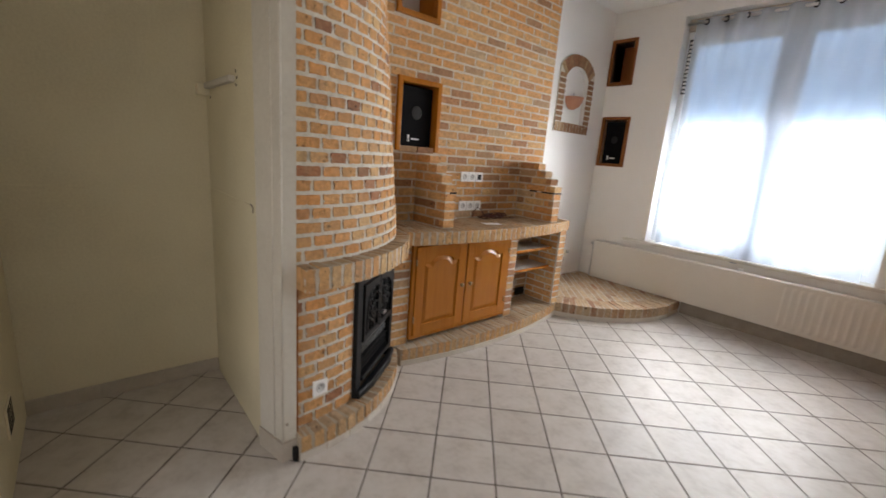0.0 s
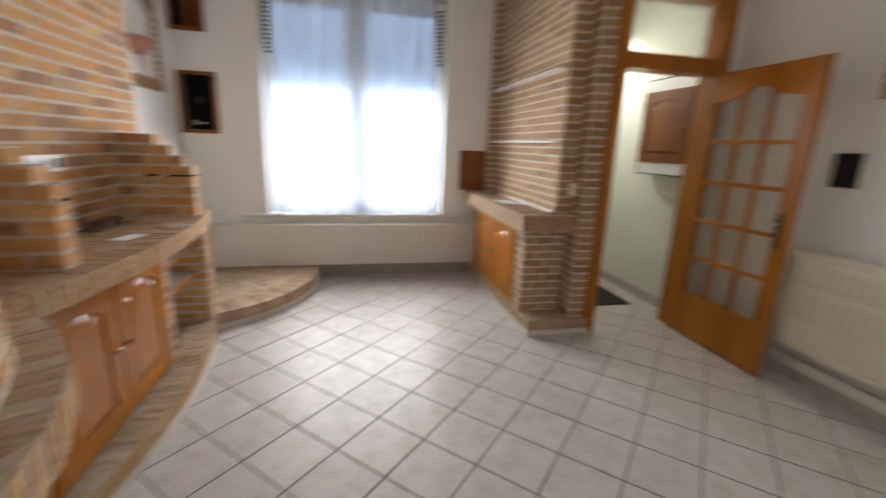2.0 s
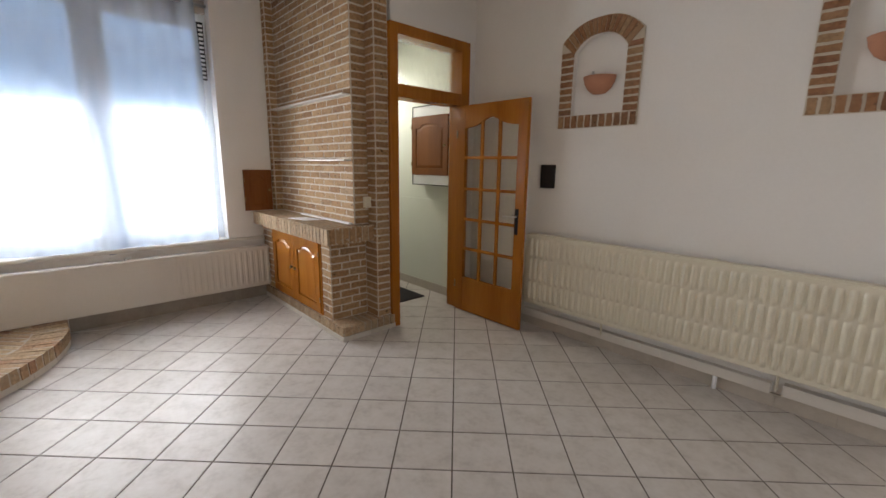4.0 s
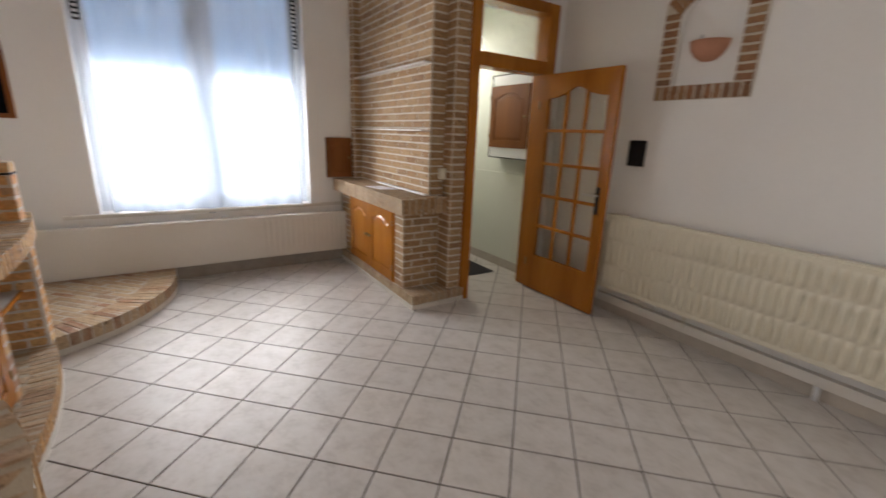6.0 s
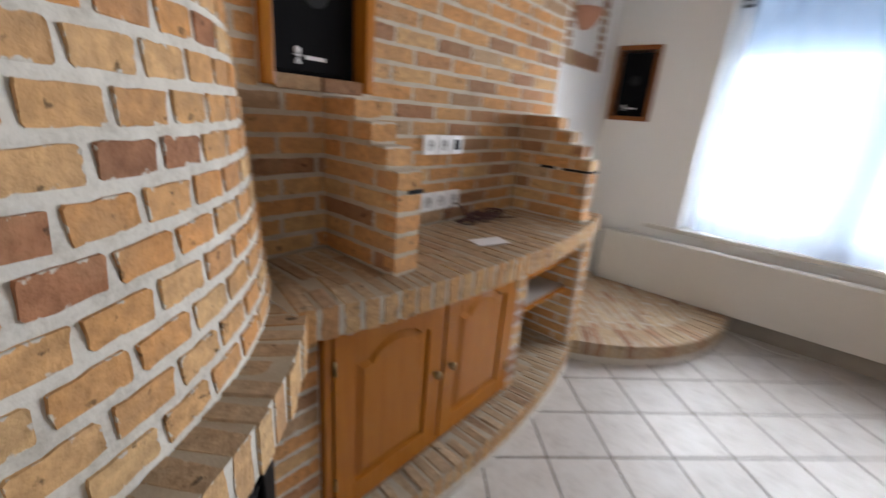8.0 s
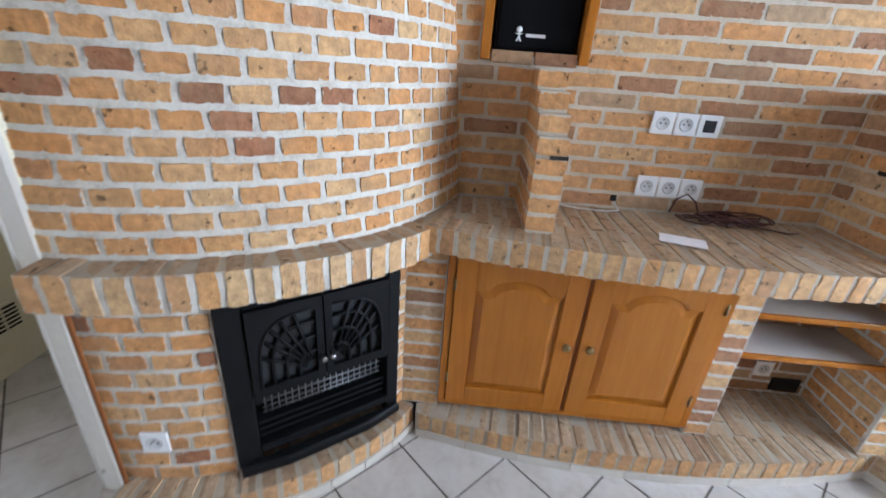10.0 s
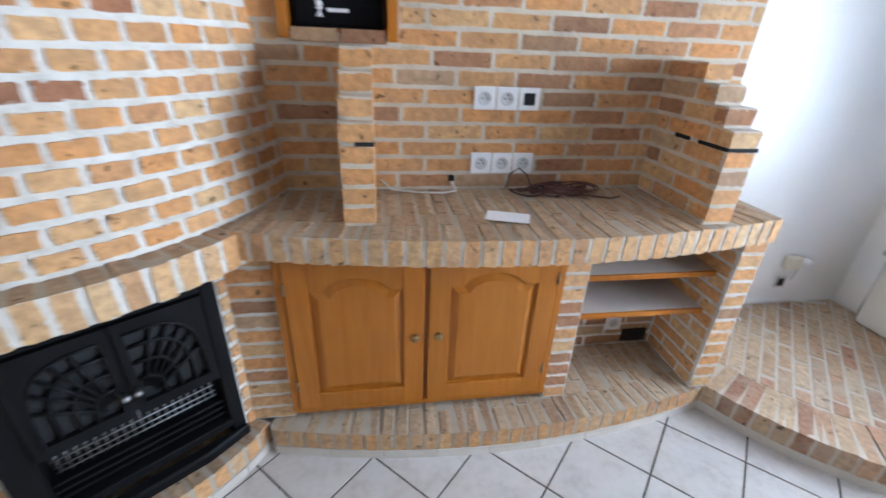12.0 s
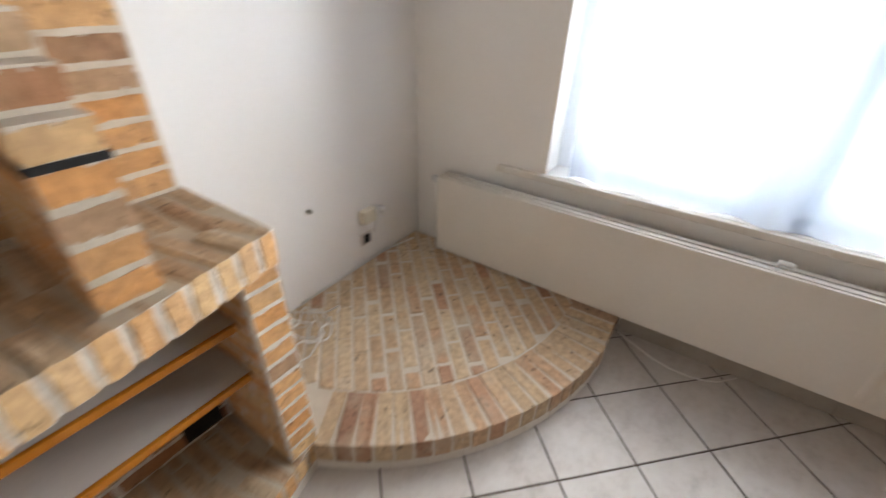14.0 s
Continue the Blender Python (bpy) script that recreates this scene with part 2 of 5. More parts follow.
M_PAPER = mat("white_paper", [(0.76, 0.74, 0.76), (0.8, 0.79, 0.8)], 0.8, 9, 60, 0.0)
M_CABLE = mat("dark_red_cable", [(0.05, 0.015, 0.012), (0.1, 0.03, 0.022)], 0.5, 9, 60, 0.0)
M_CABLE_W = mat("white_cable", [(0.6, 0.58, 0.54), (0.68, 0.66, 0.62)], 0.5, 9, 60, 0.0)
M_SHUTTER = mat("grey_blue_shutter", [(0.36, 0.52, 0.68), (0.44, 0.6, 0.76)], 0.5, 5, 60, 0.0)
# black of the firebox soot; also painted as shade in gaps, slots and holes
M_SOOT_HOLE = mat("soot_and_hole_black", [(0.006, 0.006, 0.006), (0.012, 0.011, 0.01)], 0.95, 9, 60, 0.3)
sn, sl = links(M_SHUTTER)
tl_, mx_ = sn.new("ShaderNodeBsdfTranslucent"), sn.new("ShaderNodeMixShader")
tl_.inputs[0].default_value, mx_.inputs[0].default_value = (0.74, 0.87, 1.0, 1), 0.53
sl.new(sn["Principled BSDF"].outputs[0], mx_.inputs[1])
sl.new(tl_.outputs[0], mx_.inputs[2])
sl.new(mx_.outputs[0], sn["Material Output"].inputs[0])
M_ASPHALT = mat("street_asphalt", [(0.045, 0.045, 0.047), (0.06, 0.06, 0.06)], 0.9, 3, 60, 0.4)


def see_through(name, tint, clear, rough=0.1, bump=0.0, bump_scale=60.0, cloth=False):
    m = bpy.data.materials.new(name)
    m.use_nodes = True
    n, l = links(m)
    n.remove(n["Principled BSDF"])
    tr = n.new("ShaderNodeBsdfTransparent")
    tr.inputs[0].default_value = (*tint, 1)
    mix = n.new("ShaderNodeMixShader")
    mix.inputs[0].default_value = 1 - clear
    l.new(tr.outputs[0], mix.inputs[1])
    if cloth:
        d, t, half = n.new("ShaderNodeBsdfDiffuse"), n.new("ShaderNodeBsdfTranslucent"), n.new("ShaderNodeMixShader")
        d.inputs[0].default_value = t.inputs[0].default_value = (0.7, 0.8, 0.92, 1)
        half.inputs[0].default_value = 0.14
        l.new(d.outputs[0], half.inputs[1])
        l.new(t.outputs[0], half.inputs[2])
        l.new(half.outputs[0], mix.inputs[2])
    else:
        g = n.new("ShaderNodeBsdfGlass" if bump else "ShaderNodeBsdfGlossy")
        g.inputs["Roughness"].default_value = rough
        if bump:
            g.inputs["IOR"].default_value = 1.2
            vor, bp = n.new("ShaderNodeTexVoronoi"), n.new("ShaderNodeBump")
            geo = n.new("ShaderNodeNewGeometry")
            vor.inputs["Scale"].default_value = bump_scale
            l.new(geo.outputs["Position"], vor.inputs["Vector"])
            bp.inputs["Strength"].default_value, bp.inputs["Distance"].default_value = bump, 0.01
            l.new(vor.outputs[0], bp.inputs["Height"])
            l.new(bp.outputs[0], g.inputs["Normal"])
        l.new(g.outputs[0], mix.inputs[2])
    l.new(mix.outputs[0], n["Material Output"].inputs[0])
    return m


# emission for the backdrop sheet, which also sends light in through the window
M_GLOW = bpy.data.materials.new("backdrop_glow")
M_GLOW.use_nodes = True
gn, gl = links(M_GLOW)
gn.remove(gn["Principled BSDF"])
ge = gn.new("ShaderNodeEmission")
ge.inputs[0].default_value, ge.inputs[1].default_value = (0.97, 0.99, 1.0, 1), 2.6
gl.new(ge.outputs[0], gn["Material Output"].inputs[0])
M_GLASS = see_through("window_glass", (0.97, 0.98, 0.98), 0.93, 0.02)
M_GLASS_PAT = see_through("patterned_glass", (0.95, 0.96, 0.93), 0.35, 0.15, 0.6, 55)
M_SHEER = see_through("sheer_curtain", (1, 1, 1), 0.55, cloth=True)
M_GLASS_DOOR = see_through("frosted_door_glass", (0.99, 0.99, 0.96), 0.86, 0.3, 0.5, 70)


# ---- building helpers ----
def add_box(bm, x0, x1, y0, y1, z0, z1, m=None):
    vs = [bm.verts.new((m @ Vector(p)) if m else p) for p in
          ((x0, y0, z0), (x1, y0, z0), (x1, y1, z0), (x0, y1, z0), (x0, y0, z1), (x1, y0, z1), (x1, y1, z1), (x0, y1, z1))]
    for f in ((0, 3, 2, 1), (4, 5, 6, 7), (0, 1, 5, 4), (1, 2, 6, 5), (2, 3, 7, 6), (3, 0, 4, 7)):
        bm.faces.new([vs[i] for i in f])
    return bm


def box(x0, x1, y0, y1, z0, z1, bevel=0.0, m=None):
    bm = add_box(bmesh.new(), x0, x1, y0, y1, z0, z1, m)
    if bevel:
        bmesh.ops.bevel(bm, geom=bm.edges[:], offset=bevel, segments=2, affect="EDGES", profile=0.6)
    return bm


def prism(poly, a, b, axis="z", bevel=0.0, m=None):
    """A polygon pushed from a to b along an axis: axis z takes (x, y), axis y takes (x, z), axis x takes (y, z)."""
    put = {"z": lambda p, h: (p[0], p[1], h), "y": lambda p, h: (p[0], h, p[1]), "x": lambda p, h: (h, p[0], p[1])}[axis]
    bm = bmesh.new()
    lo = [bm.verts.new((m @ Vector(put(p, a))) if m else put(p, a)) for p in poly]
    hi = [bm.verts.new((m @ Vector(put(p, b))) if m else put(p, b)) for p in poly]
    bm.faces.new(lo)
    bm.faces.new(hi)
    for i in range(len(poly)):
        j = (i + 1) % len(poly)
        bm.faces.new((lo[i], lo[j], hi[j], hi[i]))
    bmesh.ops.recalc_face_normals(bm, faces=bm.faces[:])
    if bevel:
        es = [e for e in bm.edges if abs(e.verts[0].co[2] - e.verts[1].co[2]) < 1e-6] if axis == "z" else bm.edges[:]
        bmesh.ops.bevel(bm, geom=es, offset=bevel, segments=1, affect="EDGES")
    return bm


def tube(points, r, sides=8, closed=False):
    bm = bmesh.new()
    pts = [Vector(p) for p in points]
    rings = []
    for i, p in enumerate(pts):
        d = (pts[(i + 1) % len(pts)] if closed or i + 1 < len(pts) else p) - (pts[i - 1] if closed or i else p)
        d.normalize()
        u = d.orthogonal().normalized() if not rings else (last - d * last.dot(d)).normalized()
        last = u
        v = d.cross(u)
        rings.append([bm.verts.new(p + r * (math.cos(a) * u + math.sin(a) * v)) for a in [2 * math.pi * k / sides for k in range(sides)]])
    for i in range(len(rings) if closed else len(rings) - 1):
        a, b = rings[i], rings[(i + 1) % len(rings)]
        for k in range(sides):
            f = bm.faces.new((a[k], a[(k + 1) % sides], b[(k + 1) % sides], b[k]))
            f.smooth = True
    if not closed:
        bm.faces.new(rings[0][::-1])
        bm.faces.new(rings[-1])
    return bm


def lathe(profile, m, sides=20, sweep=2 * math.pi, start=0.0):
    """Profile of (radius, height) turned round the local z axis."""
    bm = bmesh.new()
    full = abs(sweep - 2 * math.pi) < 1e-6
    cols = sides if full else sides + 1
    rows = [[bm.verts.new(m @ Vector((r * math.cos(start + sweep * k / sides), r * math.sin(start + sweep * k / sides), h))) for k in range(cols)] for r, h in profile]
    for a, b in zip(rows, rows[1:]):
        for k in range(sides):
            j = (k + 1) % cols
            f = bm.faces.new((a[k], a[j], b[j], b[k]))
            f.smooth = True
    bmesh.ops.remove_doubles(bm, verts=bm.verts[:], dist=1e-5)
    bmesh.ops.recalc_face_normals(bm, faces=bm.faces[:])
    return bm


def to_mesh(name, bm, material):
    me = bpy.data.meshes.new(name)
    bm.normal_update()
    bm.to_mesh(me)
    bm.free()
    me.materials.append(material)
    return me


def under(ob, parent):
    if parent is not None:
        ob.parent = parent
        base = Matrix.Identity(4)
        p = parent
        while p is not None:
            base = Matrix.Translation(p.location) @ base if p.type == "EMPTY" else base
            p = None
        ob.matrix_parent_inverse = base.inverted()
    return ob


def part(name, bm, material, parent, label=""):
    ob = under(new(name, to_mesh(name, bm, material)), parent)
    return tagged(ob, label) if label else ob


def thing(name, at, label, category, group="", kind=""):
    ob = new(name)
    ob.empty_display_size = 0.1
    ob.location = at
    return tagged(ob, label, category, group, kind)


def single(name, bm, material, label, category, group="", kind=""):
    return tagged(new(name, to_mesh(name, bm, material)), label, category, group, kind)


def worn_top(ob, material):
    """Give the level faces on top of a part their own, worn material."""
    ob.data.materials.append(material)
    for p in ob.data.polygons:
        p.material_index = 1 if abs(p.normal.z) > 0.6 else 0


def structure(name, bm, material, label, category):
    return single(name, bm, material, label, category, kind="structure")


# ---- bricks ----
rng = random.Random(7)


def brick_mesh(name, length, height, depth, material, jit=0.0034, top=None):
    """A brick whose face looks along -y, centred on the face; worn corners and uneven edges. top: the material of its worn upper face."""
    bm = bmesh.new()
    r = lambda k=1.0: rng.uniform(-jit, jit) * k
    a, h = length / 2, height / 2
    c = min(0.004, a * 0.25, h * 0.25)
    long = [-0.55, -0.1, 0.5] if a > 0.07 else [-0.3, 0.35] if a > 0.035 else [0.0]
    tall = [-0.45, 0.1, 0.55] if h > 0.045 else [0.15]
    rim = [(-a + c, -h)] + [(a * q + r(4), -h) for q in long] + [(a - c, -h), (a, -h + c)] + [(a, h * q) for q in tall] + [(a, h - c), (a - c, h)]
    rim += [(-a * q + r(4), h) for q in long] + [(-a + c, h), (-a, h - c)] + [(-a, -h * q) for q in tall] + [(-a, -h + c)]
    rim = [(x + r(0.75), z + r(0.75)) for x, z in rim]
    back = [bm.verts.new((x, depth, z)) for x, z in rim]
    e = 0.0018
    front = [bm.verts.new((x * (1 - e / a), abs(r(0.5)), z * (1 - e / h))) for x, z in rim]
    bm.faces.new(front)
    for i in range(len(rim)):
        j = (i + 1) % len(rim)
        bm.faces.new((back[i], back[j], front[j], front[i]))
    bmesh.ops.recalc_face_normals(bm, faces=bm.faces[:])
    if top is not None:
        bm.normal_update()
        for f in bm.faces:
            f.material_index = 1 if f.normal.z > 0.6 else 0
    me = to_mesh(name, bm, material)
    if top is not None:
        me.materials.append(top)
    return me


BRICKS = {}


def brick(parent, at, turn, length, height, depth=0.05, material=None, tilt=0.0, flip=None):
    """One brick object; alike bricks share one of five meshes for each rounded size. flip: a full turn matrix instead of turn."""
    material = material or M_BRICK
    key = (round(length * 50), round(height * 200), round(depth * 100), material.name, rng.randrange(5))
    if key not in BRICKS:
        BRICKS[key] = (brick_mesh("brick", length, height, depth, material, top=M_PAVE if material is M_BRICK_EDGE else None), length, height)
    me, l0, h0 = BRICKS[key]
    ob = new("brick", me)
    m = flip if flip is not None else Matrix.Rotation(turn, 4, "Z")
    ob.matrix_basis = Matrix.Translation(at) @ m @ Matrix.Rotation(tilt, 4, "Y") @ Matrix.Diagonal((length / l0, 1, height / h0, 1))
    return under(ob, parent)


COURSE, JOINT = 0.063, 0.0105


def cuts(a, b, step, offset):
    """The stretches of one course between a and b."""
    edges = [a]
    k = math.ceil((a - offset) / step)
    while offset + k * step < b:
        e = offset + k * step
        if e - edges[-1] > 0.05 and b - e > 0.05:
            edges.append(e)
        k += 1
    return list(zip(edges, edges[1:] + [b]))


def flat_bricks(parent, start, turn, length, z0, z1, step=0.222, holes=(), material=None, ends=None, shift=0.0, course=COURSE):
    """Courses of a straight face that runs from start along turn and looks to its right-hand side (-y when turn is 0).
    ends(z): the stretch (from, to) of a course; holes: (from, to, low, high)."""
    d = Vector((math.cos(turn), math.sin(turn), 0))
    rows = round((z1 - z0) / course)
    h = (z1 - z0) / rows
    for r in range(rows):
        low, zc = z0 + r * h, z0 + (r + 0.5) * h
        a, b = ends(zc) if ends else (0.0, length)
        spans = [(a, b)]
        for h0, h1, l0, l1 in holes:
            if l0 < zc < l1:
                spans = [s for x, y in spans for s in ((x, min(y, h0)), (max(x, h1), y)) if s[1] - s[0] > 0.02]
        off = shift + (step / 2 if r % 2 else 0) + rng.uniform(-0.012, 0.012)
        for x, y in spans:
            for p, q in cuts(x, y, step, off):
                w = q - p - JOINT
                if w > 0.012:
                    brick(parent, Vector(start) + d * ((p + q) / 2) + Vector((0, 0, zc - start[2])), turn, w, h - JOINT, material=material, tilt=rng.uniform(-0.006, 0.006))

# ---- the shell: room, alcove, hall ----
WX, NY, SY, WEST, TOP = 3.93, 2.2, -2.36, -2.3, 3.2
structure("floor_slab", box(WEST - 0.2, 4.4, SY - 0.2, NY + 0.2, -0.15, -0.006), M_GROUT, "dark grout bed under the floor tiles", "floor")
structure("ceiling", box(WEST - 0.2, 4.4, SY - 0.2, NY + 0.2, TOP, TOP + 0.15), M_CEIL, "plain white ceiling", "ceiling")


def pierced(u0, u1, v0, v1, holes, put):
    """A slab cut into boxes round rectangular holes; put(bm, u0, u1, v0, v1) adds one box."""
    bm = bmesh.new()
    us = sorted({u0, u1, *[e for hl in holes for e in hl[:2]]})
    for a, b in zip(us, us[1:]):
        spans = [(v0, v1)]
        for h0, h1, l0, l1 in holes:
            if h0 < (a + b) / 2 < h1:
                spans = [s for x, y in spans for s in ((x, min(y, l0)), (max(x, l1), y)) if s[1] - s[0] > 1e-6]
        for x, y in spans:
            put(bm, a, b, x, y)
    bmesh.ops.remove_doubles(bm, verts=bm.verts[:], dist=1e-5)
    return bm


structure("wall_north", pierced(WEST - 0.2, 4.4, -0.006, TOP, [(3.065, 3.535, 1.9, 2.54)], lambda bm, a, b, c, d: add_box(bm, a, b, NY, NY + 0.15, c, d)), M_WALL, "white painted wall behind the brick chimney breast", "wall")
structure("wall_south", pierced(WEST - 0.2, 4.4, -0.006, TOP, [(0.622, 1.092, 1.88, 2.52), (-0.985, -0.515, 1.87, 2.51)], lambda bm, a, b, c, d: add_box(bm, a, b, SY - 0.15, SY, c, d)), M_WALL, "plain white painted wall over a long radiator", "wall")
# the west wall is out of view; its opening is added for the fill lamp
structure("wall_west", pierced(SY, NY, -0.006, TOP, [(-1.25, 0.65, -0.006, 2.12)], lambda bm, a, b, c, d: add_box(bm, WEST - 0.15, WEST, a, b, c, d)), M_WALL, "unseen white painted wall with an added opening for the fill lamp", "wall")
OY0, OY1, OZ0, OZ1 = -0.44, 1.43, 0.69, 3.04
east = pierced(SY, NY, -0.006, TOP, [(OY0, OY1, OZ0, OZ1), (1.87, 2.14, 1.525, 2.025), (1.925, 2.155, 2.445, 2.875)], lambda bm, a, b, c, d: add_box(bm, WX, 4.25, a, b, c, d))
structure("wall_east", east, M_WALL, "white painted outer wall with a large window", "wall")
structure("wall_alcove_left", box(-1.34, -1.23, 1.08, NY, -0.006, TOP), M_ALCOVE, "cream painted side wall of the alcove", "wall")
structure("wall_alcove_right", prism([(-0.242, 1.147), (-0.335, 1.31), (-0.335, NY), (-0.25, NY)], -0.006, TOP), M_ALCOVE, "cream painted partition between alcove and chimney", "wall")
structure("wall_alcove_back", box(-1.23, -0.335, NY - 0.012, NY - 0.002, -0.006, TOP), M_ALCOVE, "cream painted back wall of the alcove", "wall")
structure("jamb_trim", prism([(-0.236, 1.13), (-0.298, 1.13), (-0.344, 1.31), (-0.337, 1.316), (-0.242, 1.152)], 0.1, TOP), M_JAMB, "grubby white painted casing on the end of the alcove partition", "trim")
for bx_, by_ in ((-0.299, 1.132), (-0.313, 1.195)):
    structure("trim_bead", tube([(bx_, by_, 0.1), (bx_, by_, TOP)], 0.006, 8), M_JAMB, "rounded bead on the painted casing", "trim")
structure("trim_strip", box(-0.2355, -0.224, 1.138, 1.146, 0.1, 0.84, 0.001), M_OAK_DARK, "brown wooden strip between the casing and the brick hearth", "trim")
# solid black block: the shade of a narrow gap put into colour
structure("trim_gap_shade", box(-0.262, -0.24, 1.09, 1.117, 0.0, 0.07, 0.004), M_SOOT_HOLE, "dark block for the shaded gap between skirting block and hearth plinth", "trim")
structure("trim_screw", lathe([(0, 0.003), (0.007, 0.003), (0.008, 0), (0, 0)], Matrix.Translation((-0.28, 1.1298, 0.19)) @ Matrix.Rotation(radians(90), 4, "X"), 10), M_SKIRT_DARK, "small dark screw head low on the casing", "trim")
# partition with the door to the hall
pd = bmesh.new()
for y0, y1, z0, z1 in ((-1.4, -1.33, -0.006, TOP), (-2.36, -2.24, -0.006, TOP), (-2.24, -1.4, 2.63, TOP)):
    add_box(pd, 2.18, 2.3, y0, y1, z0, z1)
structure("wall_hall_door", pd, M_WALL, "white painted partition round the hall door", "wall")
structure("wall_hall_side", box(2.3, WX, -1.36, -1.202, -0.006, TOP), M_WALL_HALL, "pale green painted hall side of the brick shelf wall", "wall")
structure("hall_lining", box(2.3, WX, SY, SY + 0.012, 1.1, TOP), M_WALL_HALL, "pale painted upper hall wall", "wall")
structure("hall_dado", box(2.3, WX, SY, SY + 0.02, 0.1, 1.098), M_WALL_HALL, "pale green panelled lower hall wall", "wall")
structure("hall_lining_east", box(WX - 0.012, WX, SY + 0.02, -1.36, -0.006, TOP), M_WALL_HALL, "pale painted end wall of the hall", "wall")

# street outside the window
structure("ground", box(4.4, 60, -60, 60, -0.35, -0.3), M_ASPHALT, "grey asphalt street outside", "street")

# white sheet close outside, glowing by itself in place of the bright distance
structure("backdrop", box(5.6, 5.65, -6, 7, -0.3, 6), M_GLOW, "glowing white sheet in place of the overexposed distance outside", "backdrop")

# ---- window ----
win = tagged(new("window_1"), "white double window behind a sheer curtain, shutter half lowered", "window", kind="structure")
win.location = (4.1, 0.5, 0.69)
FR = ((OY0, OY0 + 0.06, OZ0, 2.92), (OY1 - 0.06, OY1, OZ0, 2.92), (OY0 + 0.06, OY1 - 0.06, OZ0, OZ0 + 0.06), (OY0 + 0.06, OY1 - 0.06, 2.84, 2.92))
for y0, y1, z0, z1 in FR:
    part("window_frame", box(4.08, 4.15, y0, y1, z0, z1, 0.006), M_FRAME, win)
MID = (OY0 + OY1) / 2
part("mullion", box(4.075, 4.15, MID - 0.06, MID + 0.06, OZ0 + 0.06, 2.84, 0.006), M_FRAME, win)
for a, b in ((OY0 + 0.06, MID - 0.06), (MID + 0.06, OY1 - 0.06)):
    sash = bmesh.new()
    for y0, y1, z0, z1 in ((a, a + 0.055, OZ0 + 0.06, 2.84), (b - 0.055, b, OZ0 + 0.06, 2.84), (a + 0.055, b - 0.055, OZ0 + 0.06, OZ0 + 0.13), (a + 0.055, b - 0.055, 2.77, 2.84)):
        add_box(sash, 4.09, 4.14, y0, y1, z0, z1)
    s = part("sash", sash, M_FRAME, win)
    pane = part("pane", box(4.112, 4.118, a + 0.05, b - 0.05, OZ0 + 0.125, 2.775), M_GLASS, s)
    pane.visible_shadow = False
part("shutter_box", box(4.05, 4.24, OY0 + 0.002, OY1 - 0.002, 2.922, OZ1 - 0.002, 0.004), M_SKIRT, win, "beige boxed-in shutter casing")
part("window_sill", box(3.9, 4.09, -0.86, 1.68, 0.655, 0.688, 0.006), M_RAD_W, win, "beige window sill running past the opening")
# roller shutter outside the glass
shut = thing("roller_shutter", (4.2, 0.5, 2.0), "grey-blue roller shutter lowered over the upper half of the window", "shutter")
z = 1.98
while z < 2.86:
    slotted = 2.4 < z < 2.6
    top = z + (0.0362 if slotted else 0.044)
    part("slat", prism([(4.185, z), (4.2, z + 0.004), (4.203, z + 0.022), (4.2, top - 0.004), (4.185, top), (4.19, z + 0.022)], OY0 + 0.02, OY1 - 0.02, "y"), M_SHUTTER, shut)
    if slotted:
        # daylight slots between the slats, in some stretches pulled shut
        strip, y = bmesh.new(), OY0 + 0.021
        while y < OY1 - 0.06:
            shut_here = math.sin(y * 9.1 + round(z * 22) * 1.9) < 0.45
            add_box(strip, 4.188, 4.198, y, y + (0.034 if shut_here else 0.021), top, z + 0.0446)
            y += 0.034
        part("slotted_strip", strip, M_SHUTTER, shut)
    z += 0.0445
for y0, y1 in ((OY0 + 0.03, OY0 + 0.085), (OY1 - 0.085, OY1 - 0.03)):
    ladder = part("shutter_guide", box(4.055, 4.078, y0, y1, 2.3, 2.84, 0.002), M_BLACK, shut, "dark shutter guide with white pieces for the daylight in its slots")
    # white pieces painted on the guide for daylight coming through its slots
    for k in range(13):
        part("slot_light", box(4.052, 4.056, y0 + 0.008, y1 - 0.008, 2.315 + k * 0.04, 2.337 + k * 0.04), M_WHITE, ladder)
# curtain on a rod with eyelets
rod = thing("curtain_rod", (4.0, 0.5, 2.975), "thin grey metal curtain rod across the window opening", "curtain rod")
part("rod", tube([(4.0, OY0 + 0.005, 2.975), (4.0, OY1 - 0.005, 2.975)], 0.014, 10), M_CHROME, rod)
curtain = thing("curtain", (4.0, 0.5, 0.7), "white sheer eyelet curtain hanging closed over the window", "curtain")
NC, RC = 150, 24


def fold(u, v):
    y = OY1 - 0.1 - u * 1.67 + 0.012 * math.sin(5 * u + 9 * v)
    amp = 0.022 * v ** 4 + 0.014
    x = 3.99 + amp * math.sin(2 * math.pi * 8 * u) + 0.012 * (1 - v) * math.sin(31 * u + 2) - 0.04 * (1 - v)
    z0 = 0.672 + 0.02 * math.sin(9 * u + 1) + 0.012 * math.sin(23 * u)
    return Vector((x, y, z0 + v * (3.005 - z0)))


def drape(u0, u1, v0, v1, slant0, slant1, off):
    """Cloth between two edges that slant sideways towards the hem."""
    bm = bmesh.new()
    rows = max(1, round(RC * (v1 - v0)))
    cols = max(2, round(NC * (u1 - u0)))
    grid = []
    for j in range(rows + 1):
        v = v0 + (v1 - v0) * j / rows
        a, b = u0 + slant0 * (1 - v), u1 + slant1 * (1 - v)
        grid.append([bm.verts.new(fold(a + (b - a) * i / cols, v) - Vector((off, 0, 0))) for i in range(cols + 1)])
    for p, q in zip(grid, grid[1:]):
        for i in range(cols):
            bm.faces.new((p[i], p[i + 1], q[i + 1], q[i])).smooth = True
    return bm


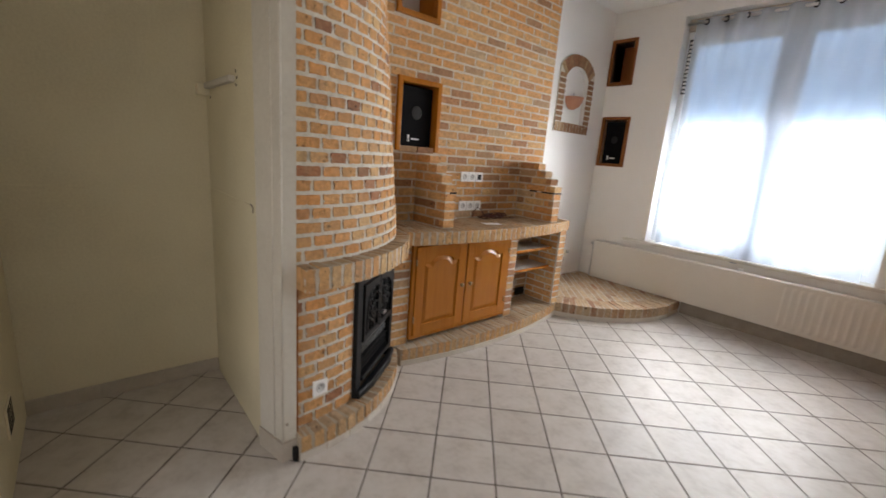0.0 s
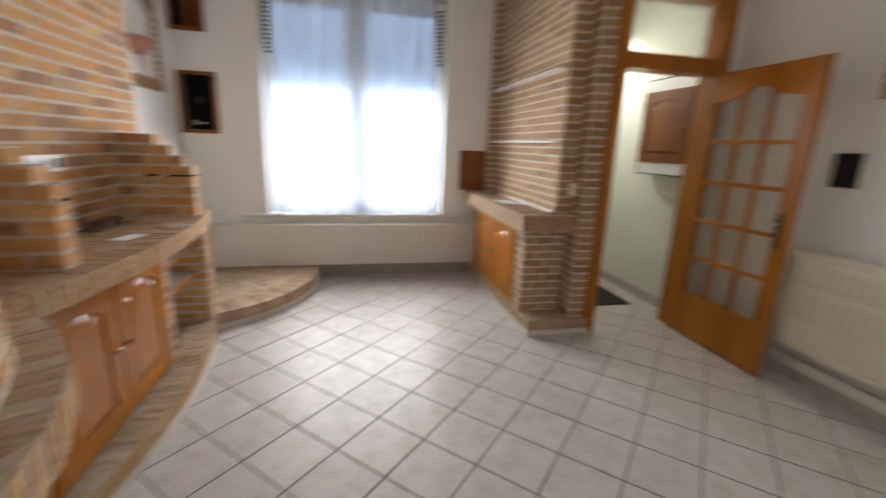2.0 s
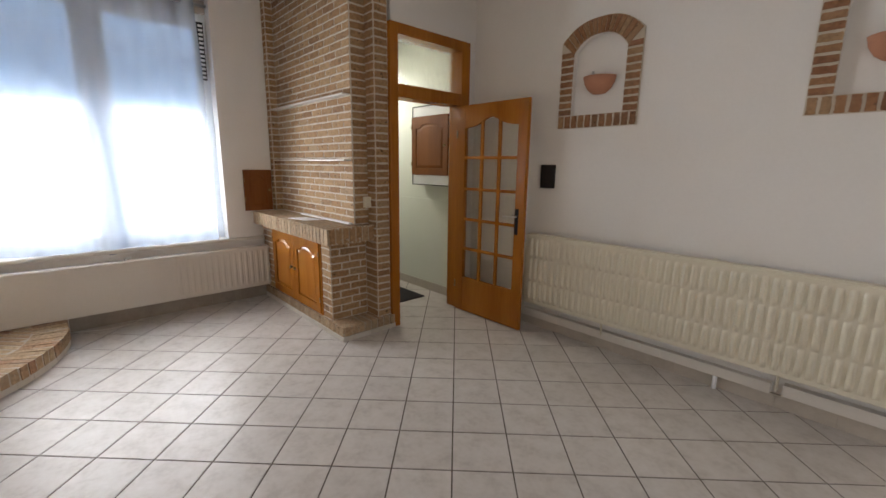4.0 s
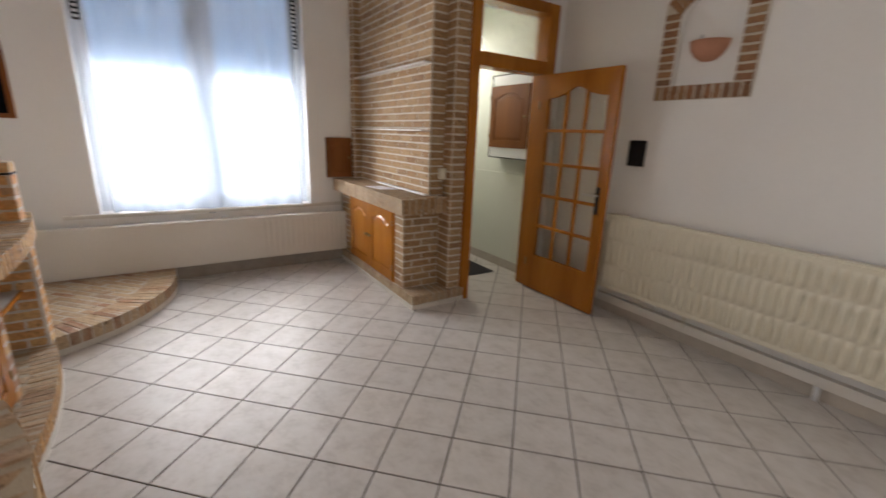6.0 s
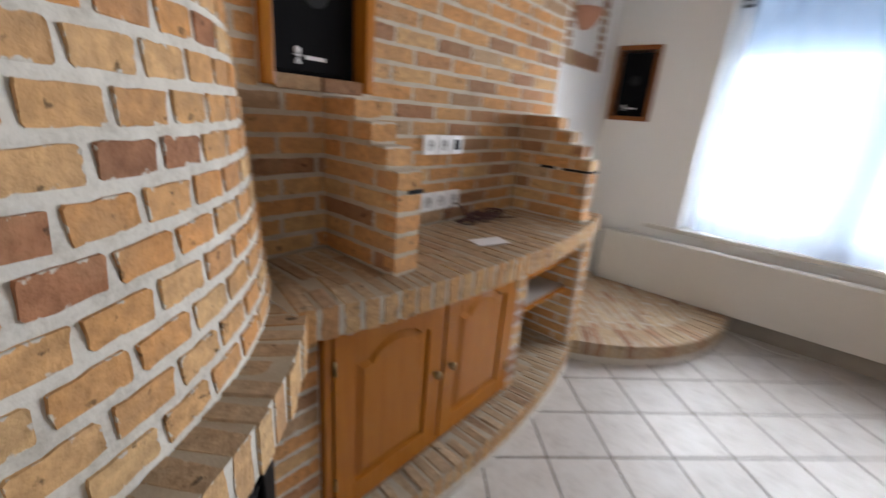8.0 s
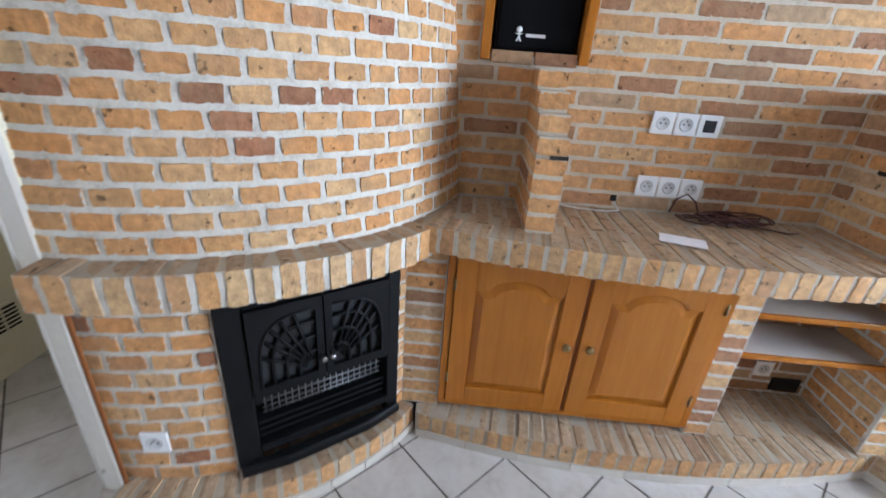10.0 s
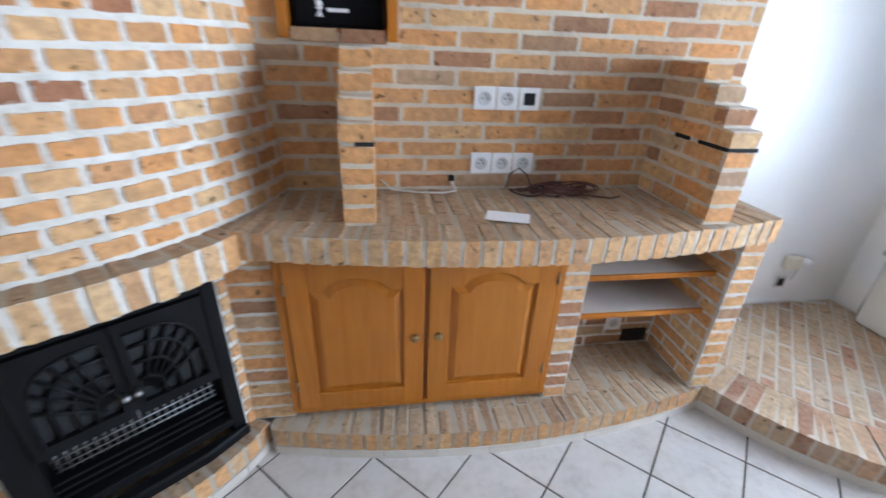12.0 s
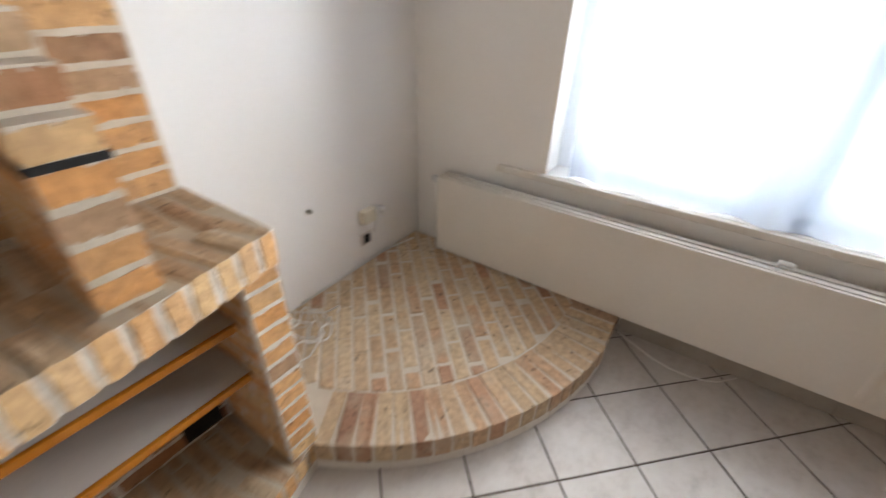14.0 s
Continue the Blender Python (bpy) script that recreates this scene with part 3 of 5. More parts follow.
for u0, u1, s0, s1, off in ((0.0, 0.47, 0.0, 0.075, 0.0), (0.46, 1.0, 0.05, 0.0, 0.006)):
    cloth = part("cloth", drape(u0, u1, 0.0, 1.0, s0, s1, off), M_SHEER, curtain)
    part("hem", drape(u0, u1, 0.0, 0.042, s0, s1, off + 0.003), M_SHEER, cloth)
    inner = (u1 - 0.012, u1, s1, s1) if u0 == 0.0 else (u0, u0 + 0.012, s0, s0)
    part("side_hem", drape(inner[0], inner[1], 0.0, 1.0, inner[2], inner[3], off + 0.003), M_SHEER, cloth)
for k in range(10):
    u = (k + 0.5) / 10
    p = fold(u, 0.977)
    ring = [(4.0 + 0.012 * math.cos(a), p.y + 0.02 * math.cos(a), 2.975 + 0.024 * math.sin(a)) for a in [2 * math.pi * i / 14 for i in range(14)]]
    part("eyelet", tube(ring, 0.007, 6, closed=True), M_IRON, curtain)

# ---- brick chimney breast (television wall) ----
FY = 1.965
NICHES = ((0.8, 1.19, 1.48, 1.985), (0.76, 1.13, 2.37, 2.87))
breast = structure("chimney_breast", pierced(0.3, 2.56, 0.0, TOP, [(a + 0.02, b - 0.02, c + 0.02, d - 0.02) for a, b, c, d in NICHES], lambda bm, a, b, c, d: add_box(bm, a, b, FY + 0.003, NY, c, d)), M_MORTAR_CREAM, "tan and orange brick wall with pale mortar joints", "brick wall")
flat_bricks(breast, (0.3, FY, 0.96), 0.0, 2.26, 0.96, TOP - 0.02, holes=[(a - 0.3, b - 0.3, c, d) for a, b, c, d in NICHES], ends=lambda z: (0.28, 2.26))
structure("chimney_side", box(2.56, 2.572, FY + 0.004, NY, 0.97, TOP), M_WALL, "white plastered side of the chimney breast", "wall")

# ---- round hood and hearth of the fireplace ----
HC = Vector((-0.275, 2.209, 0))
HR, HEARTH_R, MANTEL_R = 1.071, 1.053, 1.16


def hood_r(z):
    return HR - 0.093 * (z - 0.95)


def arc_pt(c, r, a, z):
    return Vector((c.x + r * math.cos(a), c.y + r * math.sin(a), z))


def arc_wall(c, r0, r1, z0, z1, a0, a1, n=24, back=0.06):
    """A curved slab between two angles, r0 below and r1 above, of the thickness back."""
    bm = bmesh.new()
    rows = []
    for r, zz in ((r0 - back, z0), (r0, z0), (r1, z1), (r1 - back, z1)):
        rows.append([bm.verts.new(arc_pt(c, r, a0 + (a1 - a0) * k / n, zz)) for k in range(n + 1)])
    for i in range(4):
        a, b = rows[i], rows[(i + 1) % 4]
        for k in range(n):
            bm.faces.new((a[k], a[k + 1], b[k + 1], b[k]))
    bm.faces.new([r[0] for r in rows])
    bm.faces.new([r[-1] for r in rows])
    bmesh.ops.recalc_face_normals(bm, faces=bm.faces[:])
    return bm


def arc_bricks(parent, c, rf, z0, z1, a0, a1, step, joint=0.013, material=None, phase=None, course=COURSE, dark=None):
    """Courses round an arc; step and phase are angles, so that the joints stand over one another. dark: course -> angles of dark bricks."""
    rows = round((z1 - z0) / course)
    h = (z1 - z0) / rows
    phase = a0 if phase is None else phase
    for r in range(rows):
        zc = z0 + (r + 0.5) * h
        rad = rf(zc)
        off = (phase + (step / 2 if r % 2 else 0)) * rad + rng.uniform(-0.008, 0.008)
        for p, q in cuts(a0 * rad, a1 * rad, step * rad, off):
            w = q - p - joint
            mid = (p + q) / 2 / rad
            if w < 0.015:
                continue
            red = any(abs(mid - radians(d)) < step * 0.4 for d in (dark or {}).get(r, ()))
            brick(parent, arc_pt(c, rad + 0.0015, mid, zc), mid + math.pi / 2, w, h - joint, material=M_BRICK_DARK if red else material, tilt=rng.uniform(-0.012, 0.012))


A0, A1 = radians(-88.7), radians(-12)
fire = thing("fireplace", (0.1, 1.5, 0.0), "round brick fireplace with a tapering hood and black iron stove insert", "fireplace")
hood = part("hood", arc_wall(HC, HR - 0.002, hood_r(TOP) - 0.002, 0.95, TOP, A0, A1, 36), M_MORTAR, fire, "tapering curved hood of orange brick with wide pale joints")
DARK_AT = {4: [-59.4], 5: [-62.3, -23], 6: [-84, -65.4, -53.4, -47.4], 7: [-74], 9: [-38], 11: [-70, -28], 13: [-57], 16: [-78, -40], 19: [-62], 22: [-50, -81]}
arc_bricks(hood, HC, hood_r, 0.957, 2.676, A0, A1, radians(5.95), material=M_BRICK_HOOD, phase=radians(-62.5), course=0.0614, dark=DARK_AT)
hood2 = part("hood_top", arc_wall(HC, hood_r(2.676) - 0.002, hood_r(TOP) - 0.002, 2.676, TOP, A0, A1, 36), M_MORTAR, fire)
arc_bricks(hood2, HC, hood_r, 2.676, TOP - 0.02, A0, A1, radians(5.95), material=M_BRICK_HOOD, phase=radians(-62.5), course=0.0614)
IA0, IA1 = radians(-68.7), radians(-35.6)
body = part("hearth_wall", arc_wall(HC, HEARTH_R - 0.003, HEARTH_R - 0.003, 0.12, 0.85, A0, IA0, 8, 0.12), M_MORTAR, fire)
arc_bricks(body, HC, lambda z: HEARTH_R, 0.125, 0.842, A0, IA0, radians(6.6), material=M_BRICK_HOOD, dark={1: [-75], 4: [-82], 7: [-72], 9: [-86]})
pier = part("hearth_pier", arc_wall(HC, HEARTH_R - 0.003, HEARTH_R - 0.003, 0.12, 0.85, IA1, radians(-25.9), 6, 0.12), M_MORTAR, fire)
arc_bricks(pier, HC, lambda z: HEARTH_R, 0.125, 0.842, IA1, radians(-25.9), radians(10.9), material=M_BRICK_HOOD)


def radial_course(parent, c, r, depth, z0, z1, a0, a1, pitch=0.066, material=None, joint=0.014):
    """Bricks set upright side by side round an arc, showing their ends and tops."""
    n = max(1, round((a1 - a0) * r / pitch))
    for k in range(n):
        a = a0 + (k + 0.5) * (a1 - a0) / n
        w = (a1 - a0) * r / n - joint
        brick(parent, arc_pt(c, r + rng.uniform(-0.003, 0.003), a, (z0 + z1) / 2 + rng.uniform(-0.002, 0.002)), a + math.pi / 2, w, z1 - z0, depth, material, tilt=rng.uniform(-0.02, 0.02))


mantel = part("mantel", arc_wall(HC, MANTEL_R - 0.004, MANTEL_R - 0.004, 0.848, 0.95, A0 + 0.03, radians(-29.5), 24, 0.16), M_MORTAR, fire, "curved mantel shelf of upright bricks")
worn_top(mantel, M_MORTAR_PAVE)
radial_course(mantel, HC, MANTEL_R, 0.115, 0.845, 0.953, A0 + 0.01, radians(-30), material=M_BRICK_EDGE)
PC, PR = Vector((-0.205, 2.052, 0)), 0.973
plinth = part("hearth_plinth", arc_wall(PC, PR - 0.004, PR - 0.004, 0.0, 0.125, radians(-92), radians(-27), 24, 0.3), M_MORTAR_PAVE, fire, "curved brick hearth plinth on a white tile strip")
radial_course(plinth, PC, PR, 0.16, 0.042, 0.128, radians(-92), radians(-27), material=M_BRICK_EDGE)
for k in range(8):
    a = radians(-92 + 65 / 8 * (k + 0.5))
    w = radians(65 / 8) * PR - 0.004
    part("strip_tile", box(-w / 2, w / 2, 0.0, 0.02, 0.0, 0.04, 0.002, Matrix.Translation(arc_pt(PC, PR + 0.002, a, 0)) @ Matrix.Rotation(a + math.pi / 2, 4, "Z")), M_STRIP, plinth)

# ---- stove insert ----
P0, P1 = arc_pt(HC, HEARTH_R, IA0, 0), arc_pt(HC, HEARTH_R, IA1, 0)
IW = (P1 - P0).length
IM = Matrix.Translation((P0 + P1) / 2) @ Matrix.Rotation(math.atan2(P1.y - P0.y, P1.x - P0.x), 4, "Z")
stove = thing("stove_insert", ((P0 + P1) / 2) + Vector((0, 0, 0.13)), "black cast iron stove insert with two fan patterned glazed doors", "stove")


def ibox(x0, x1, y0, y1, z0, z1, bevel=0.0):
    return box(x0, x1, y0, y1, z0, z1, bevel, IM)


h = IW / 2
part("surround", ibox(-h + 0.003, -h + 0.075, -0.02, 0.14, 0.13, 0.842, 0.006), M_IRON, stove)
part("surround", ibox(h - 0.05, h - 0.003, -0.02, 0.14, 0.13, 0.842, 0.006), M_IRON, stove)
part("surround", ibox(-h + 0.075, h - 0.05, -0.02, 0.14, 0.765, 0.842, 0.006), M_IRON, stove)
part("firebox", ibox(-h + 0.07, h - 0.045, 0.1, 0.16, 0.13, 0.78), M_SOOT_HOLE, stove)
part("base_apron", prism([(-h + 0.003, -0.02), (-h + 0.003, -0.045), (-0.15, -0.07), (0.15, -0.07), (h - 0.003, -0.04), (h - 0.003, -0.02)], 0.13, 0.175, "z", 0.008, IM), M_IRON, stove, "curved black iron ash apron")
part("ash_shelf", ibox(-h + 0.075, h - 0.05, -0.03, 0.1, 0.2, 0.23, 0.006), M_IRON, stove)
DX0, DX1, DZ0, DZ1 = -h + 0.078, h - 0.053, 0.435, 0.762
dm = (DX0 + DX1) / 2
for x0, x1, sgn in ((DX0, dm - 0.003, 1), (dm + 0.003, DX1, -1)):
    # cast plate with a quarter-fan opening that springs from the meeting edge
    cx, cz = (x1 - 0.024 if sgn > 0 else x0 + 0.024), DZ0 + 0.036
    rx, rz = (x1 - x0) - 0.05, (DZ1 - DZ0) - 0.075
    fan = lambda q, k: (cx - sgn * rx * k * abs(math.cos(q)) ** 0.55, cz + rz * k * abs(math.sin(q)) ** 0.55)
    rim = [fan(math.pi / 2 * k / 16, 1.0) for k in range(17)]
    hole = [(cx, cz)] + rim
    far_x, near_x = (x0, x1) if sgn > 0 else (x1, x0)
    outer = [(near_x, DZ0)] + [(far_x, DZ0 + (DZ1 - DZ0) * k / 8) for k in range(9)] + [(far_x + (near_x - far_x) * k / 8, DZ1) for k in range(1, 9)]
    plate = bmesh.new()
    loops_ = [[plate.verts.new(IM @ Vector((px, yy, pz))) for px, pz in ring_] for yy, ring_ in ((-0.03, outer), (-0.03, hole), (-0.008, hole), (-0.008, outer))]
    for a_, b_ in ((0, 1), (1, 2), (3, 0)):
        for k in range(18):
            j = (k + 1) % 18
            plate.faces.new((loops_[a_][k], loops_[a_][j], loops_[b_][j], loops_[b_][k]))
    bmesh.ops.recalc_face_normals(plate, faces=plate.faces[:])
    d = part("stove_door", plate, M_IRON, stove)
    part("stove_glass", ibox(x0 + 0.012, x1 - 0.012, -0.01, -0.006, DZ0 + 0.02, DZ1 - 0.02), M_STOVE_GLASS, d)
    for ang in (14, 31, 48, 65, 80):
        q0 = radians(ang)
        pts = [IM @ Vector((fan(q0, t)[0], -0.02, fan(q0, t)[1])) for t in (0.2, 1.0)]
        part("rib", tube(pts, 0.0065, 6), M_IRON, d)
    for rr in (0.33, 0.56, 0.79):
        pts = [IM @ Vector((fan(radians(q), rr)[0], -0.02, fan(radians(q), rr)[1])) for q in range(0, 91, 10)]
        part("rib", tube(pts, 0.0065, 6), M_IRON, d)
    part("door_bead", tube([IM @ Vector((px, -0.031, pz)) for px, pz in rim], 0.005, 6), M_IRON, d)
    k = cx + sgn * 0.012
    part("stove_knob", lathe([(0, 0), (0.006, 0.0), (0.006, 0.02), (0.009, 0.022), (0.009, 0.032), (0, 0.034)], IM @ Matrix.Translation((k, -0.033, DZ0 + 0.1)) @ Matrix.Rotation(radians(90), 4, "X"), 12), M_CHROME, d)
for i in range(19):
    x = DX0 + 0.03 + i * (DX1 - DX0 - 0.06) / 18
    part("grate_bar", tube([IM @ Vector((x, 0.01, 0.335)), IM @ Vector((x, 0.01, 0.425))], 0.0025, 6), M_GRATE, stove)
for zz in (0.345, 0.365, 0.39, 0.415):
    part("grate_bar", tube([IM @ Vector((DX0 + 0.02, 0.004, zz)), IM @ Vector((DX1 - 0.02, 0.004, zz))], 0.0025, 6), M_GRATE, stove)
for i in range(15):
    x = DX0 + 0.05 + i * (DX1 - DX0 - 0.1) / 14
    part("ash_bar", tube([IM @ Vector((x, 0.03, 0.285)), IM @ Vector((x, 0.03, 0.33))], 0.004, 6), M_IRON, stove)
for i in range(4):
    part("louvre", ibox(DX0, DX1, 0.0, 0.05, 0.215 + i * 0.028, 0.226 + i * 0.028, 0.003), M_IRON, stove)

# ---- brick television unit ----
unit = thing("tv_unit", (1.6, 1.7, 0.0), "built-in brick television unit with oak cupboard and open shelves", "wall unit")


def pfront(x):
    return 1.47 + 0.13 * (x - 1.55) ** 2


def cfront(x):
    return 1.458 + 0.13 * (x - 1.6) ** 2


def bowed(f, x0, x1, yb, z0, z1, n=24, inset=0.0):
    return prism([(x0, yb), (x0, f(x0) + inset)] + [(x0 + (x1 - x0) * k / n, f(x0 + (x1 - x0) * k / n) + inset) for k in range(1, n)] + [(x1, f(x1) + inset), (x1, yb)], z0, z1)


def cap_brick(parent, x0, x1, y0, y1, z0, z1, material, turn=0.0):
    """A brick that shows its top and front, laid from the front y0 to y1."""
    brick(parent, ((x0 + x1) / 2, y0, (z0 + z1) / 2), turn, x1 - x0, z1 - z0, y1 - y0, material, tilt=rng.uniform(-0.006, 0.006))


def paved(parent, f, x0, x1, yb, z0, z1, front_low, material, front_material, pitch=0.0575, lengths=0.215):
    """Bricks on edge in rows from a bowed front edge to the back; the front ones reach down to front_low."""
    n = round((x1 - x0) / pitch)
    w = (x1 - x0) / n
    for k in range(n):
        a, b = x0 + k * w + 0.005, x0 + (k + 1) * w - 0.005
        xm = (a + b) / 2
        slope = math.atan(f(xm + 0.01) * 50 - f(xm - 0.01) * 50)
        y = f(xm)
        first = lengths * (0.6 if k % 2 else 1.0) + rng.uniform(-0.01, 0.01)
        front = True
        while y < yb - 0.03:
            e = min(yb, y + (first if front else lengths))
            dz = rng.uniform(-0.003, 0.002)
            cap_brick(parent, a, b, y, e - 0.009, front_low if front else z0, z1 + dz, front_material if front else material, slope if front else 0.0)
            y, front = e, False


plin = part("plinth", bowed(pfront, 0.672, 2.575, NY, 0.0, 0.126, inset=0.004), M_MORTAR_PAVE, unit, "bowed brick plinth on a white tile strip")
paved(plin, pfront, 0.68, 2.575, 1.95, 0.08, 0.13, 0.042, M_PAVE, M_BRICK_EDGE)
for k in range(9):
    xa, xb = 0.68 + k * 0.2105, 0.68 + (k + 1) * 0.2105 - 0.003
    ya, yb = pfront(xa), pfront(xb)
    part("strip_tile", prism([(xa, ya + 0.014), (xa, ya - 0.002), (xb, yb - 0.002), (xb, yb + 0.014)], 0.0, 0.04), M_STRIP, plin)
back = part("back_wall", box(0.5, 2.56, 1.93, FY + 0.006, 0.118, 0.872), M_MORTAR, unit)
flat_bricks(back, (1.88, 1.928, 0.13), 0.0, 0.59, 0.13, 0.865, material=M_BRICK_RED)


def pier_post(x0, x1, y0, y1, z0, z1, left, right, name="pier", step=0.24):
    p = part(name, box(x0 + 0.003, x1 - 0.003, y0 + 0.003, y1, z0, z1), M_MORTAR, unit)
    flat_bricks(p, (x0, y0, z0), 0.0, x1 - x0, z0, z1, step)
    if left:
        flat_bricks(p, (x0, y1, z0), radians(-90), y1 - y0 - 0.012, z0, z1, material=M_BRICK)
    if right:
        flat_bricks(p, (x1, y0 + 0.012, z0), radians(90), y1 - y0 - 0.012, z0, z1, material=M_BRICK)
    return p


pier_post(0.6, 0.758, 1.625, 1.93, 0.13, 0.868, False, False)
pier_post(1.775, 1.878, 1.612, 1.93, 0.13, 0.868, False, True)
pier_post(2.47, 2.578, 1.6, 1.93, 0.13, 0.868, True, True)
ctr = part("counter", bowed(cfront, 0.66, 2.572, NY - 0.003, 0.87, 0.956, inset=0.004), M_MORTAR, unit, "bowed counter of worn bricks set on edge")
worn_top(ctr, M_MORTAR_PAVE)
paved(ctr, cfront, 0.66, 2.575, FY - 0.005, 0.9, 0.96, 0.866, M_PAVE, M_BRICK_EDGE)


def stepped_pier(x0, x1, front):
    """A brick side wall on the counter whose upper courses step back to the wall."""
    p = part("side_pier", box(x0 + 0.006, x1 - 0.006, front + 0.212, FY + 0.006, 0.95, 1.46), M_MORTAR_CREAM, unit, "stepped brick side pier with a black slot in the joint")
    rows = 8
    hh = (1.465 - 0.96) / rows
    for r in range(rows):
        za = 0.96 + r * hh
        y = front + (0.0, 0.0, 0.0, 0.0, 0.0, 0.05, 0.12, 0.2)[r]
        part("core", box(x0 + 0.003, x1 - 0.003, y + 0.003, FY, za - 0.003, za + hh - 0.002), M_MORTAR_CREAM, p)
        brick(p, ((x0 + x1) / 2, y, za + hh / 2), 0.0, x1 - x0, hh - JOINT, 0.05)
        first = 0.21 if r % 2 else 0.1
        for yy0, yy1 in cuts(y + 0.01, FY, 0.22, y + first):
            for xx, tt in ((x0, -90), (x1, 90)):
                brick(p, (xx, (yy0 + yy1) / 2, za + hh / 2), radians(tt), yy1 - yy0 - JOINT, hh - JOINT, 0.04)
    part("slot", box(x0 + (0.045 if x0 < 2 else -0.002), x1 + 0.002, front - 0.002, front + (0.08 if x0 < 2 else 0.14), 1.207, 1.219), M_SOOT_HOLE, p, "black slot")
    if x0 > 2:
        part("slot", box(x0 - 0.002, x0 + 0.03, front + 0.185, front + 0.265, 1.207, 1.221), M_SOOT_HOLE, p, "black slot")
    return p


stepped_pier(1.0, 1.1, 1.6)
stepped_pier(2.215, 2.32, 1.55)


# ---- oak cupboard doors ----
def arch_poly(x0, x1, z0, z1, rise, n=10):
    """An outline with a raised, curved top between short shoulders."""
    s = (x1 - x0) * 0.14
    top = [(x1, z1 - rise), (x1 - s, z1 - rise)]
    for k in range(1, n):
        t = k / n
        x = x1 - s - t * (x1 - x0 - 2 * s)
        top.append((x, z1 - rise + rise * math.sin(math.pi * t) ** 0.55))
    return [(x0, z0), (x1, z0)] + top + [(x0 + s, z1 - rise), (x0, z1 - rise)]


def loft(a, b, ya, yb, m):
    """A raised field: outline a at ya sloping to outline b at yb."""
    bm = bmesh.new()
    va = [bm.verts.new(m @ Vector((x, ya, z))) for x, z in a]
    vb = [bm.verts.new(m @ Vector((x, yb, z))) for x, z in b]
    for i in range(len(a)):
        j = (i + 1) % len(a)
        bm.faces.new((va[i], va[j], vb[j], vb[i]))
    bm.faces.new(vb)
    bmesh.ops.recalc_face_normals(bm, faces=bm.faces[:])
    return bm


def panel_door(parent, m, w, hgt, knob_side, material=None, knob=True, hinge=True, border=0.075):
    """A framed door with a raised arched panel. Local x across, z up, front towards -y."""
    material = material or M_OAK
    d = part("door", box(0.001, w - 0.001, 0.0, 0.012, 0.001, hgt - 0.001, 0.0, m), material, parent, "oak door with a raised arched panel")
    b = border
    part("stile", box(0, b, -0.012, 0.001, 0, hgt, 0.003, m), material, d)
    part("stile", box(w - b, w, -0.012, 0.001, 0, hgt, 0.003, m), material, d)
    part("rail", box(b, w - b, -0.012, 0.001, 0, b, 0.003, m), material, d)
    rise = 0.05 * min(1.0, w / 0.45)
    arch = arch_poly(b, w - b, b, hgt - b, rise)[2:]
    part("top_rail", prism([(w - b, hgt), *arch, (b, hgt)], -0.0118, 0.001, "y", 0.0, m), material, d)
    out = arch_poly(b + 0.006, w - b - 0.006, b + 0.006, hgt - b - 0.006, rise)
    inn = arch_poly(b + 0.032, w - b - 0.032, b + 0.032, hgt - b - 0.032, rise)
    part("panel", loft(out, inn, -0.0005, -0.0105, m), material, d)
    if knob:
        x = w - 0.035 if knob_side > 0 else 0.035
        part("knob", lathe([(0, 0), (0.007, 0), (0.007, 0.008), (0.015, 0.014), (0.016, 0.021), (0.01, 0.027), (0, 0.028)], m @ Matrix.Translation((x, -0.012, hgt * 0.5)) @ Matrix.Rotation(radians(90), 4, "X"), 14), M_BRASS, d, "round aged brass knob")
    if hinge:
        x = 0.0 if knob_side > 0 else w
        for zz in (0.1, hgt - 0.13):
            part("hinge", tube([m @ Vector((x, -0.014, zz)), m @ Vector((x, -0.014, zz + 0.045))], 0.005, 8), M_BRASS, d)
    return d


cup = thing("cupboard", (1.27, 1.61, 0.17), "honey oak cupboard front with two arched panel doors", "cupboard")
for x0, x1, z0, z1 in ((0.758, 0.785, 0.165, 0.866), (1.752, 1.777, 0.165, 0.866), (0.785, 1.752, 0.846, 0.866), (0.785, 1.752, 0.165, 0.185)):
    part("frame", box(x0, x1, 1.605, 1.64, z0, z1, 0.002), M_OAK, cup)
panel_door(cup, Matrix.Translation((0.788, 1.612, 0.19)), 0.472, 0.652, 1)
panel_door(cup, Matrix.Translation((1.277, 1.612, 0.19)), 0.472, 0.652, -1)
# rebate strip in browner oak, the shadow of the door gap put into its colour
part("rebate", box(1.257, 1.28, 1.609, 1.633, 0.19, 0.842, 0.001), M_OAK_DARK, cup)
part("inside", box(0.785, 1.752, 1.635, 1.645, 0.185, 0.846), M_OAK_DARK, cup)
for zz in (0.692, 0.51):
    s = thing("shelf_board", (2.17, 1.8, zz), "grey melamine shelf board with an oak front edge", "shelf", "boards in the open niche")
    part("board", box(1.88, 2.468, 1.682, 1.927, zz - 0.018, zz), M_GREYBOARD, s)
    part("edge", box(1.882, 2.466, 1.668, 1.682, zz - 0.02, zz + 0.002, 0.003), M_OAK, s, "oak front edge")

# ---- corner platform ----
QC, QR = Vector((3.675, 2.187, 0)), 1.271
plat = thing("corner_platform", (3.4, 1.7, 0.0), "quarter round corner platform paved with worn bricks", "platform")
QA0, QA1 = radians(180), radians(266)


def sector(r, inset=0.0):
    pts = [(QC.x + r * math.cos(QA0 + (QA1 - QA0) * k / 22), QC.y + r * math.sin(QA0 + (QA1 - QA0) * k / 22)) for k in range(23)]
    return pts


